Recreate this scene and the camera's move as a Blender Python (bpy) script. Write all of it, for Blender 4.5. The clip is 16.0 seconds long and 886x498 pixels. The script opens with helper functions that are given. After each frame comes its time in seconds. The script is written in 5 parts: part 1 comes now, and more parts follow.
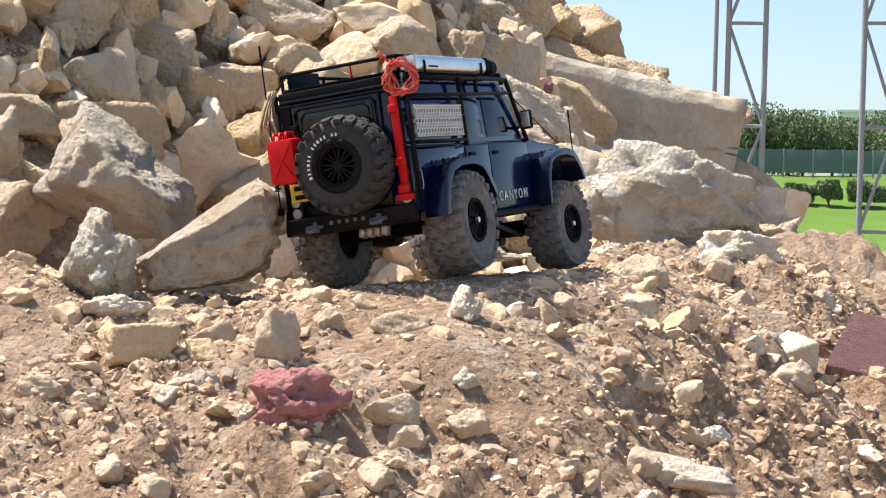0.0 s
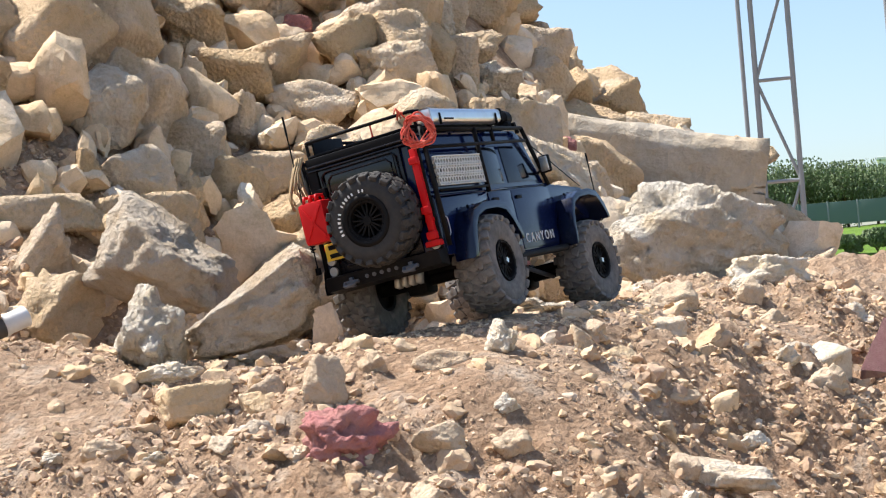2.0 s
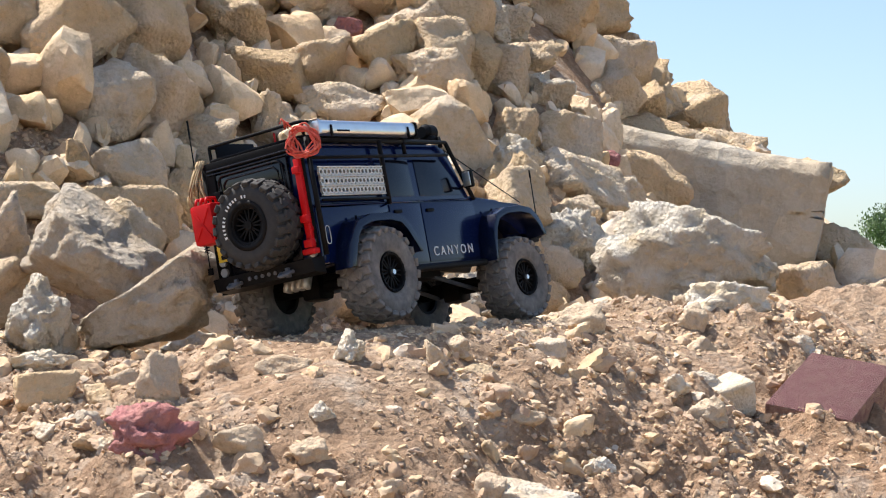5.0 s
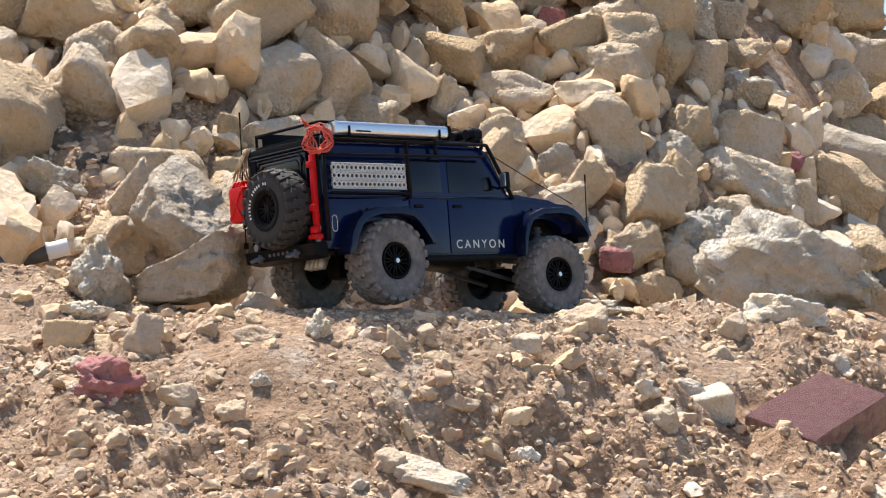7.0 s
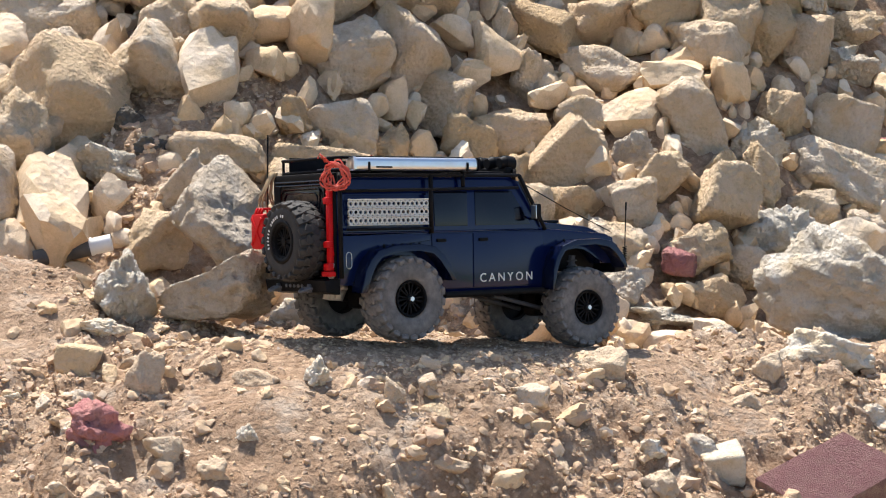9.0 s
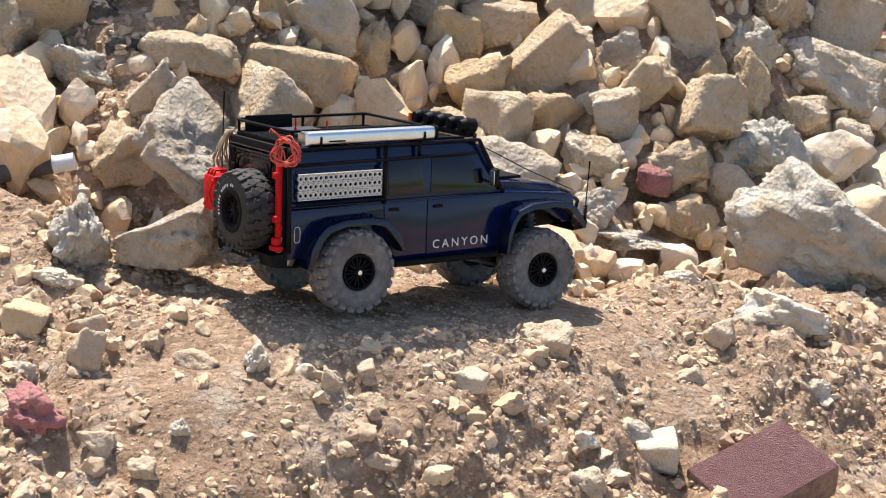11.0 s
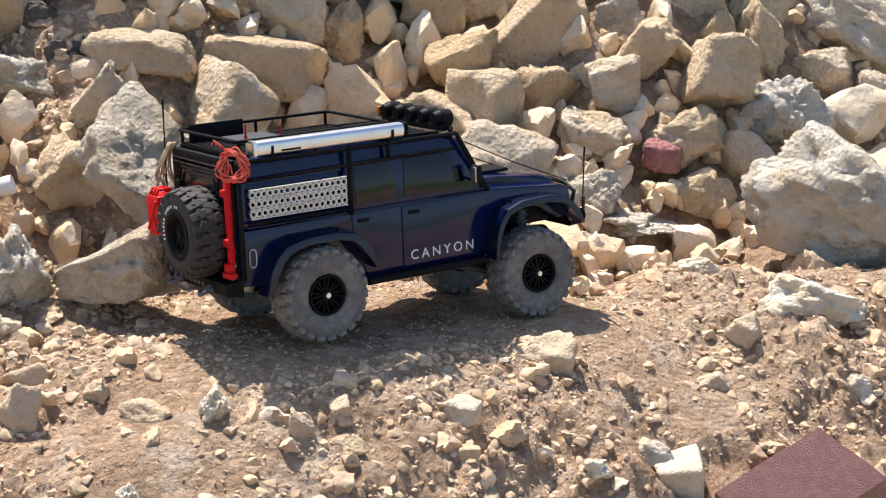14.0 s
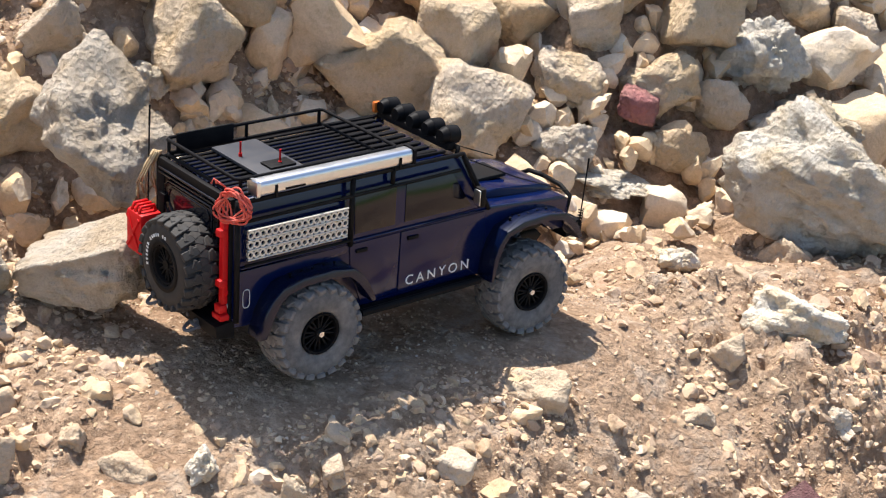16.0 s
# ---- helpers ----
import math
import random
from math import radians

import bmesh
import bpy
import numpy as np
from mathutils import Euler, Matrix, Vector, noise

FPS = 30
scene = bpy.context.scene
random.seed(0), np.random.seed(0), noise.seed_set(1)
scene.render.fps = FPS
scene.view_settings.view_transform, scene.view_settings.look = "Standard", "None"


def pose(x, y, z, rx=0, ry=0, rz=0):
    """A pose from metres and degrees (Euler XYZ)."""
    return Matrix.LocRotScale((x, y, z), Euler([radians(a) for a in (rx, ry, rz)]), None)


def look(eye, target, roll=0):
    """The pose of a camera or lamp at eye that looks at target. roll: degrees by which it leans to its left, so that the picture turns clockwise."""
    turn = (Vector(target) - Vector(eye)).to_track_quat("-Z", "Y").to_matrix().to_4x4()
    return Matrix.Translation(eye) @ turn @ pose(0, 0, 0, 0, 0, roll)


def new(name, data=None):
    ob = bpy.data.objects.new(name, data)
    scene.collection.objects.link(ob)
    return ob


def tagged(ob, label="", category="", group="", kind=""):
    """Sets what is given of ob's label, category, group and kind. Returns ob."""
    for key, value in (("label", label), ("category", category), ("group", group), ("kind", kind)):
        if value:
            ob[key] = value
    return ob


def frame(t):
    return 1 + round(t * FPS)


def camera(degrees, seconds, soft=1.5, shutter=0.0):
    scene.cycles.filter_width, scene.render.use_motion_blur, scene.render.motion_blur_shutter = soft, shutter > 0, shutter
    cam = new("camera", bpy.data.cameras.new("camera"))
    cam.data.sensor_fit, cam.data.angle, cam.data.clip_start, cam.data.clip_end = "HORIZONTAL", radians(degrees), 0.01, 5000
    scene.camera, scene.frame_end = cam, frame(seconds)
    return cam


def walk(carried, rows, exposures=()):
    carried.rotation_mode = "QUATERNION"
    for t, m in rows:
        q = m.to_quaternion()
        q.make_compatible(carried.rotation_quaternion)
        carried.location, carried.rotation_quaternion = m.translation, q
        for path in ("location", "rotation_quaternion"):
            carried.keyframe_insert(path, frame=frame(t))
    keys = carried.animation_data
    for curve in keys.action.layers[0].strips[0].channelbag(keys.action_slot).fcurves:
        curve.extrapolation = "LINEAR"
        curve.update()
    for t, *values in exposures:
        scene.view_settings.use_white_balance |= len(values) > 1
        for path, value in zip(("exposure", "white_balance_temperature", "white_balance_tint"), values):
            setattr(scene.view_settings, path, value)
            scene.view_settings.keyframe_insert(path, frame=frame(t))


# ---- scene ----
LENS = 30.0
cam = camera(LENS, 16.0, soft=1.15)
walk(cam, [
    (0.0, look((-1.756, -0.846, 0.078), (0.066, -0.023, 0.036), 1.51)),
    (0.5, look((-1.770, -0.893, 0.082), (0.049, -0.062, 0.040), 0.46)),
    (1.0, look((-1.778, -0.919, 0.092), (0.028, -0.061, 0.058), -1.80)),
    (1.5, look((-1.807, -0.954, 0.042), (-0.020, -0.057, 0.077), -5.24)),
    (2.0, look((-1.821, -0.899, 0.022), (-0.024, -0.024, 0.092), -4.36)),
    (2.5, look((-1.795, -0.929, 0.018), (-0.007, -0.038, 0.091), -4.47)),
    (3.0, look((-1.743, -0.979, 0.016), (0.030, -0.057, 0.096), -4.68)),
    (3.5, look((-1.719, -1.024, 0.032), (0.032, -0.060, 0.109), -3.19)),
    (4.0, look((-1.703, -1.088, 0.032), (-0.000, -0.041, 0.106), -2.39)),
    (4.5, look((-1.691, -1.151, 0.013), (0.010, -0.101, 0.090), -2.11)),
    (7.0, look((-1.482, -1.817, 0.089), (-0.135, -0.338, 0.093), 4.60)),
    (7.5, look((-1.446, -1.867, 0.052), (-0.140, -0.353, 0.086), 1.47)),
    (8.0, look((-1.390, -1.927, 0.068), (-0.129, -0.376, 0.104), 2.77)),
    (10.5, look((-1.253, -1.879, 0.801), (-0.085, -0.359, 0.229), 12.02)),
    (11.0, look((-1.222, -1.880, 0.736), (-0.056, -0.348, 0.195), 10.88)),
    (11.5, look((-1.167, -1.884, 0.701), (-0.009, -0.340, 0.174), 9.09)),
    (12.0, look((-1.068, -1.909, 0.613), (0.065, -0.325, 0.160), 8.99)),
    (12.5, look((-1.029, -1.878, 0.590), (0.092, -0.285, 0.136), 8.07)),
    (13.0, look((-0.989, -1.847, 0.567), (0.119, -0.245, 0.112), 7.16)),
    (13.5, look((-0.971, -1.775, 0.579), (0.133, -0.170, 0.125), 5.82)),
    (14.0, look((-1.010, -1.685, 0.731), (0.126, -0.149, 0.139), 6.77)),
    (14.5, look((-1.009, -1.578, 0.856), (0.144, -0.115, 0.129), 8.92)),
    (15.0, look((-1.011, -1.467, 0.931), (0.176, -0.065, 0.141), 10.44)),
    (15.5, look((-1.018, -1.396, 0.993), (0.202, -0.056, 0.146), 13.01)),
    (16.0, look((-1.045, -1.314, 1.036), (0.206, -0.046, 0.125), 14.20)),
])

# ---- sky and sun ----
SUN_EL, SUN_AZ = 59.0, -4.0
scene.view_settings.exposure = 0.84
sky_world = bpy.data.worlds.new("sky")
scene.world = sky_world
sky_world.use_nodes = True
sky = sky_world.node_tree.nodes.new("ShaderNodeTexSky")
sky.sky_type, sky.sun_disc = "NISHITA", False
sky.sun_elevation, sky.sun_rotation = radians(SUN_EL), radians(SUN_AZ)
sky.dust_density, sky.ozone_density, sky.air_density = 1.4, 2.5, 1.0
back = sky_world.node_tree.nodes["Background"]
back.inputs["Strength"].default_value = 0.116
sky_world.node_tree.links.new(sky.outputs["Color"], back.inputs["Color"])
sun_data = bpy.data.lights.new("sun", "SUN")
sun_data.energy, sun_data.angle, sun_data.color = 4.75, radians(0.6), (1.0, 0.945, 0.885)
sun = new("sun", sun_data)
sun.matrix_world = look((math.sin(radians(SUN_AZ)) * math.cos(radians(SUN_EL)) * 30, math.cos(radians(SUN_AZ)) * math.cos(radians(SUN_EL)) * 30,
                         math.sin(radians(SUN_EL)) * 30), (0, 0, 0))


# ---- materials ----
def material(name):
    m = bpy.data.materials.new(name)
    m.use_nodes = True
    return m, m.node_tree.nodes, m.node_tree.links, m.node_tree.nodes["Principled BSDF"]


def ramp(nodes, stops):
    r = nodes.new("ShaderNodeValToRGB")
    while len(r.color_ramp.elements) < len(stops):
        r.color_ramp.elements.new(0.5)
    for e, (p, c) in zip(r.color_ramp.elements, stops):
        e.position, e.color = p, (*c, 1)
    return r


def noise_node(nodes, links, vector, scale, detail=6, rough=0.6):
    n = nodes.new("ShaderNodeTexNoise")
    n.inputs["Scale"].default_value, n.inputs["Detail"].default_value, n.inputs["Roughness"].default_value = scale, detail, rough
    links.new(vector, n.inputs["Vector"])
    return n


def mix(nodes, links, a, b, fac, blend="MIX"):
    m = nodes.new("ShaderNodeMix")
    m.data_type, m.blend_type = "RGBA", blend
    for value, socket in ((fac, m.inputs[0]), (a, m.inputs[6]), (b, m.inputs[7])):
        if isinstance(value, (int, float)):
            socket.default_value = value
        elif isinstance(value, tuple):
            socket.default_value = (*value, 1)
        else:
            links.new(value, socket)
    return m.outputs[2]


def stone_material(name, tones, per="object", world_scale=False, bump=0.75, fine=1.0, pits=0.5, stain=(0.68, 0.50, 0.30), dist=0.02):
    """Broken stone: tone by piece, broad stains, fine grain, pits and relief."""
    m, nodes, links, bsdf = material(name)
    if per == "object":
        rnd = nodes.new("ShaderNodeObjectInfo").outputs["Random"]
    else:
        rnd = nodes.new("ShaderNodeNewGeometry").outputs["Random Per Island"]
    tc = nodes.new("ShaderNodeNewGeometry").outputs["Position"] if world_scale else nodes.new("ShaderNodeTexCoord").outputs["Object"]
    base = ramp(nodes, tones)
    links.new(rnd, base.inputs[0])
    shift = nodes.new("ShaderNodeVectorMath")
    shift.operation = "MULTIPLY_ADD"
    links.new(tc, shift.inputs[0])
    shift.inputs[1].default_value = (1, 1, 1)
    scaled = nodes.new("ShaderNodeMath")
    scaled.operation = "MULTIPLY"
    scaled.inputs[1].default_value = 37.0
    links.new(rnd, scaled.inputs[0])
    links.new(scaled.outputs[0], shift.inputs[2])
    v = shift.outputs[0]
    big = noise_node(nodes, links, v, 1.1 * fine, 4, 0.55)
    blot = ramp(nodes, ((0.41, (0, 0, 0)), (0.63, (0.8, 0.8, 0.8))))
    links.new(big.outputs[0], blot.inputs[0])
    col = mix(nodes, links, base.outputs[0], stain, blot.outputs[0])
    mid = noise_node(nodes, links, v, 5.0 * fine, 8, 0.65)
    grey = ramp(nodes, ((0.3, (0.84, 0.815, 0.77)), (0.46, (1.0, 0.995, 0.985)), (0.70, (1.08, 1.08, 1.08))))
    links.new(mid.outputs[0], grey.inputs[0])
    col = mix(nodes, links, col, grey.outputs[0], 1.0, "MULTIPLY")
    grain = noise_node(nodes, links, v, 34.0 * fine, 5, 0.7)
    g2 = ramp(nodes, ((0.3, (0.84, 0.83, 0.81)), (0.7, (1.07, 1.07, 1.07))))
    links.new(grain.outputs[0], g2.inputs[0])
    col = mix(nodes, links, col, g2.outputs[0], 0.8, "MULTIPLY")
    links.new(col, bsdf.inputs["Base Color"])
    bsdf.inputs["Roughness"].default_value = 0.92
    bsdf.inputs["Specular IOR Level"].default_value = 0.25
    vor = nodes.new("ShaderNodeTexVoronoi")
    vor.inputs["Scale"].default_value = 9.0 * fine
    links.new(v, vor.inputs["Vector"])
    add = nodes.new("ShaderNodeMath")
    add.operation = "MULTIPLY_ADD"
    links.new(vor.outputs["Distance"], add.inputs[0])
    add.inputs[1].default_value = pits
    links.new(mid.outputs[0], add.inputs[2])
    add2 = nodes.new("ShaderNodeMath")
    add2.operation = "MULTIPLY_ADD"
    links.new(grain.outputs[0], add2.inputs[0])
    add2.inputs[1].default_value = 0.35
    links.new(add.outputs[0], add2.inputs[2])
    b = nodes.new("ShaderNodeBump")
    b.inputs["Strength"].default_value, b.inputs["Distance"].default_value = bump, dist
    links.new(add2.outputs[0], b.inputs["Height"])
    links.new(b.outputs[0], bsdf.inputs["Normal"])
    return m


def plain_material(name, colour, rough=0.5, metal=0.0, grime=0.0, grime_colour=(0.3, 0.25, 0.19), scale=60.0, coat=0.0, bump=0.0, spec=0.5):
    """Made surface with a film of dust in patches, and fine unevenness."""
    m, nodes, links, bsdf = material(name)
    tc = nodes.new("ShaderNodeTexCoord").outputs["Object"]
    n1 = noise_node(nodes, links, tc, scale, 6, 0.6)
    n2 = noise_node(nodes, links, tc, scale * 0.22, 4, 0.6)
    both = nodes.new("ShaderNodeMath")
    both.operation = "MULTIPLY"
    links.new(n1.outputs[0], both.inputs[0])
    links.new(n2.outputs[0], both.inputs[1])
    r = ramp(nodes, ((0.14, (0, 0, 0)), (0.42, (grime, grime, grime))))
    links.new(both.outputs[0], r.inputs[0])
    links.new(mix(nodes, links, colour, grime_colour, r.outputs[0]), bsdf.inputs["Base Color"])
    rr = nodes.new("ShaderNodeMapRange")
    rr.inputs["From Min"].default_value, rr.inputs["From Max"].default_value = 0.12, 0.4
    rr.inputs["To Min"].default_value, rr.inputs["To Max"].default_value = rough, min(0.95, rough + 0.25 * (0.3 + grime))
    links.new(both.outputs[0], rr.inputs["Value"])
    links.new(rr.outputs[0], bsdf.inputs["Roughness"])
    bsdf.inputs["Metallic"].default_value = metal
    bsdf.inputs["Specular IOR Level"].default_value = spec
    bsdf.inputs["Coat Weight"].default_value = coat
    bsdf.inputs["Coat Roughness"].default_value = 0.06
    if bump:
        b = nodes.new("ShaderNodeBump")
        b.inputs["Strength"].default_value, b.inputs["Distance"].default_value = bump, 0.001
        links.new(n1.outputs[0], b.inputs["Height"])
        links.new(b.outputs[0], bsdf.inputs["Normal"])
    return m


CREAM = ((0.0, (0.735, 0.565, 0.380)), (0.25, (0.745, 0.615, 0.465)), (0.5, (0.710, 0.505, 0.300)), (0.75, (0.760, 0.655, 0.525)), (1.0, (0.725, 0.575, 0.420)))
STONE_KINDS = {
    "limestone": (CREAM, {}),
    "grey_limestone": (((0.0, (0.60, 0.52, 0.42)), (1.0, (0.65, 0.57, 0.465))), {"stain": (0.54, 0.41, 0.27)}),
    "white_limestone": (((0.0, (0.69, 0.625, 0.525)), (1.0, (0.73, 0.675, 0.585))), {"stain": (0.62, 0.49, 0.32)}),
    "ochre_stone": (((0.0, (0.58, 0.40, 0.23)), (1.0, (0.62, 0.47, 0.29))), {}),
    "red_stone": (((0.0, (0.38, 0.145, 0.145)), (1.0, (0.47, 0.21, 0.195))), {"stain": (0.42, 0.22, 0.19)}),
    "dark_vesicular_stone": (((0.0, (0.11, 0.10, 0.095)), (1.0, (0.16, 0.15, 0.135))), {"pits": 1.2, "stain": (0.2, 0.17, 0.13)}),
}
STONES = {name: stone_material(name, tones, world_scale=True, fine=13.0, bump=0.95, dist=0.015, **kw) for name, (tones, kw) in STONE_KINDS.items()}
# The same stone for hand-sized pieces, with relief to their size.
SOILED = ((0.0, (0.55, 0.41, 0.285)), (0.3, (0.61, 0.485, 0.355)), (0.6, (0.53, 0.39, 0.26)), (0.85, (0.64, 0.535, 0.41)), (1.0, (0.57, 0.44, 0.31)))
SMALL = {name: stone_material("small_" + name, SOILED if name == "limestone" else tones, world_scale=True, fine=26.0, dist=0.005, **{"stain": (0.60, 0.47, 0.33), **kw}) for name, (tones, kw) in STONE_KINDS.items()}
LIME, GREYLIME, WHITELIME, OCHRE, REDSTONE, LAVA = STONES.values()
LIMEREST = stone_material("limestone_rest", CREAM, per="island", world_scale=True, fine=8.0, dist=0.006)
CONCRETE = stone_material("weathered_concrete", ((0.0, (0.50, 0.45, 0.37)), (1.0, (0.53, 0.48, 0.40))), bump=0.8, fine=2.2, pits=0.9, stain=(0.50, 0.40, 0.28))
PAVER = stone_material("purple_paver", ((0.0, (0.225, 0.105, 0.108)), (1.0, (0.245, 0.118, 0.116))), bump=1.0, fine=62.0, world_scale=True, pits=1.6, stain=(0.27, 0.150, 0.138), dist=0.0032)
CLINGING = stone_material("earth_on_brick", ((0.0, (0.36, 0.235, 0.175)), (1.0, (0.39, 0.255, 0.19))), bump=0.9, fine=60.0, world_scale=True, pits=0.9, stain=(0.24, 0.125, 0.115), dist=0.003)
GRAVEL = stone_material("gravel", ((0.0, (0.41, 0.275, 0.188)), (0.35, (0.485, 0.350, 0.252)), (0.55, (0.44, 0.305, 0.214)), (0.84, (0.54, 0.41, 0.30)), (1.0, (0.67, 0.57, 0.46))), per="island", world_scale=True, fine=14.0, bump=0.6, dist=0.004)


def dirt_material():
    m, nodes, links, bsdf = material("dusty_rubble_soil")
    pos = nodes.new("ShaderNodeNewGeometry").outputs["Position"]
    a = noise_node(nodes, links, pos, 2.2, 5, 0.6)
    b = noise_node(nodes, links, pos, 38.0, 8, 0.7)
    c = noise_node(nodes, links, pos, 210.0, 4, 0.7)
    lump = nodes.new("ShaderNodeTexVoronoi")
    lump.feature = "SMOOTH_F1"
    lump.inputs["Scale"].default_value, lump.inputs["Smoothness"].default_value = 95.0, 0.35
    warp = nodes.new("ShaderNodeVectorMath")
    warp.operation = "MULTIPLY_ADD"
    links.new(b.outputs["Color"], warp.inputs[0])
    warp.inputs[1].default_value = (0.012, 0.012, 0.012)
    links.new(pos, warp.inputs[2])
    links.new(warp.outputs[0], lump.inputs["Vector"])
    r = ramp(nodes, ((0.32, (0.41, 0.265, 0.170)), (0.5, (0.455, 0.312, 0.210)), (0.66, (0.495, 0.360, 0.255))))
    links.new(a.outputs[0], r.inputs[0])
    g = ramp(nodes, ((0.3, (0.66, 0.62, 0.58)), (0.52, (0.95, 0.94, 0.92)), (0.7, (1.14, 1.13, 1.11))))
    links.new(b.outputs[0], g.inputs[0])
    col = mix(nodes, links, r.outputs[0], g.outputs[0], 1.0, "MULTIPLY")
    h = ramp(nodes, ((0.35, (0.78, 0.76, 0.73)), (0.65, (1.1, 1.1, 1.08))))
    links.new(c.outputs[0], h.inputs[0])
    col = mix(nodes, links, col, h.outputs[0], 0.8, "MULTIPLY")
    pale = ramp(nodes, ((0.0, (0.80, 0.78, 0.75)), (0.55, (0.96, 0.95, 0.94)), (0.8, (1.12, 1.13, 1.13)), (1.0, (1.34, 1.38, 1.42))))
    tone = nodes.new("ShaderNodeSeparateColor")
    links.new(lump.outputs["Color"], tone.inputs[0])
    links.new(tone.outputs[0], pale.inputs[0])
    col = mix(nodes, links, col, pale.outputs[0], 0.75, "MULTIPLY")
    # Chalky rubble crushed into the soil lies in pale patches.
    chalk = noise_node(nodes, links, pos, 11.0, 7, 0.7)
    where = ramp(nodes, ((0.52, (0, 0, 0)), (0.66, (0.75, 0.75, 0.75))))
    links.new(chalk.outputs[0], where.inputs[0])
    col = mix(nodes, links, col, (0.57, 0.465, 0.36), where.outputs[0])
    # The open ground beyond the spoil is grassed over.
    length = nodes.new("ShaderNodeVectorMath")
    length.operation = "LENGTH"
    links.new(pos, length.inputs[0])
    far = nodes.new("ShaderNodeMapRange")
    far.inputs["From Min"].default_value, far.inputs["From Max"].default_value = 40.0, 46.0
    links.new(length.outputs["Value"], far.inputs["Value"])
    turf = noise_node(nodes, links, pos, 0.6, 6, 0.6)
    grass = ramp(nodes, ((0.3, (0.10, 0.18, 0.024)), (0.7, (0.14, 0.235, 0.038))))
    links.new(turf.outputs[0], grass.inputs[0])
    col = mix(nodes, links, col, grass.outputs[0], far.outputs[0])
    links.new(col, bsdf.inputs["Base Color"])
    bsdf.inputs["Roughness"].default_value = 0.95
    bsdf.inputs["Specular IOR Level"].default_value = 0.2
    s = nodes.new("ShaderNodeMath")
    s.operation = "MULTIPLY_ADD"
    links.new(c.outputs[0], s.inputs[0])
    s.inputs[1].default_value = 0.55
    links.new(b.outputs[0], s.inputs[2])
    s2 = nodes.new("ShaderNodeMath")
    s2.operation = "MULTIPLY_ADD"
    links.new(lump.outputs["Distance"], s2.inputs[0])
    s2.inputs[1].default_value = -0.45
    links.new(s.outputs[0], s2.inputs[2])
    s = s2
    bp = nodes.new("ShaderNodeBump")
    bp.inputs["Strength"].default_value, bp.inputs["Distance"].default_value = 0.9, 0.014
    links.new(s.outputs[0], bp.inputs["Height"])
    links.new(bp.outputs[0], bsdf.inputs["Normal"])
    return m


DIRT = dirt_material()
NAVY = plain_material("navy_paint", (0.0005, 0.0052, 0.042), 0.10, 0.0, 0.010, scale=38, coat=0.08, spec=0.36)
FLARE = plain_material("satin_navy_plastic", (0.0006, 0.0036, 0.022), 0.18, 0.0, 0.012, scale=50, spec=0.45)
BLACK = plain_material("black_plastic", (0.003, 0.003, 0.004), 0.55, 0.0, 0.03, scale=70, spec=0.12)
SATIN = plain_material("black_coated_metal", (0.0025, 0.0025, 0.004), 0.66, 0.0, 0.03, scale=90, spec=0.1)
GLASS = plain_material("tinted_window", (0.002, 0.003, 0.008), 0.09, 0.0, 0.02, scale=30, coat=0.05, spec=0.40)
RUBBER = plain_material("dusty_rubber", (0.105, 0.098, 0.093), 0.9, 0.0, 0.95, (0.265, 0.24, 0.215), 110, bump=0.4)
RUBBERBLACK = plain_material("black_rubber", (0.010, 0.010, 0.011), 0.7, 0.0, 0.12, scale=110, bump=0.3)
RED = plain_material("red_plastic", (0.55, 0.005, 0.007), 0.45, 0.0, 0.03, scale=50, spec=0.2)
SILVER = plain_material("brushed_aluminium", (0.78, 0.79, 0.80), 0.28, 1.0, 0.12, scale=90)
LADDER = plain_material("cast_aluminium", (0.66, 0.63, 0.57), 0.5, 0.55, 0.3, (0.5, 0.43, 0.33), 60)
GREY = plain_material("grey_metal", (0.075, 0.08, 0.095), 0.65, 0.0, 0.2, scale=60)
GLOSSBLACK = plain_material("glossy_black_plastic", (0.002, 0.002, 0.005), 0.22, 0.0, 0.02, scale=60, spec=0.35)
TRAY = plain_material("dark_grey_metal", (0.030, 0.033, 0.042), 0.5, 0.0, 0.1, scale=60, spec=0.3)
STEEL = plain_material("galvanised_steel", (0.22, 0.245, 0.265), 0.6, 0.1, 0.15, scale=4)
ROPE = plain_material("orange_rope", (0.60, 0.04, 0.02), 0.8, 0.0, 0.5, (0.78, 0.36, 0.27), 500, bump=0.6)
TAN_ROPE = plain_material("tan_rope", (0.45, 0.32, 0.17), 0.85, 0.0, 0.3, scale=300)
YELLOW = plain_material("yellow_plate", (0.75, 0.52, 0.02), 0.45, 0.0, 0.15)
WHITE = plain_material("white_print", (0.78, 0.78, 0.76), 0.6, 0.0, 0.25, scale=80)
LENSMAT = plain_material("clear_lamp_lens", (0.5, 0.5, 0.48), 0.15, 0.3, 0.1)
AMBER = plain_material("amber_lens", (0.7, 0.16, 0.02), 0.25)
BARK = plain_material("bark", (0.12, 0.085, 0.055), 0.9, scale=8)
# Leaf greens are paled to stand in for the haze of distance.
LEAF = stone_material("hazed_foliage", ((0.0, (0.15, 0.20, 0.10)), (0.5, (0.19, 0.24, 0.13)), (1.0, (0.23, 0.28, 0.16))), per="island", world_scale=True, fine=0.6, stain=(0.17, 0.235, 0.11))
SCREEN = plain_material("green_screen", (0.105, 0.155, 0.145), 0.8, scale=1.5)
PLASTER = plain_material("white_plaster", (0.74, 0.74, 0.72), 0.8, scale=0.8)
PIPE = plain_material("dark_pipe", (0.03, 0.032, 0.036), 0.5, 0.0, 0.3, scale=30)


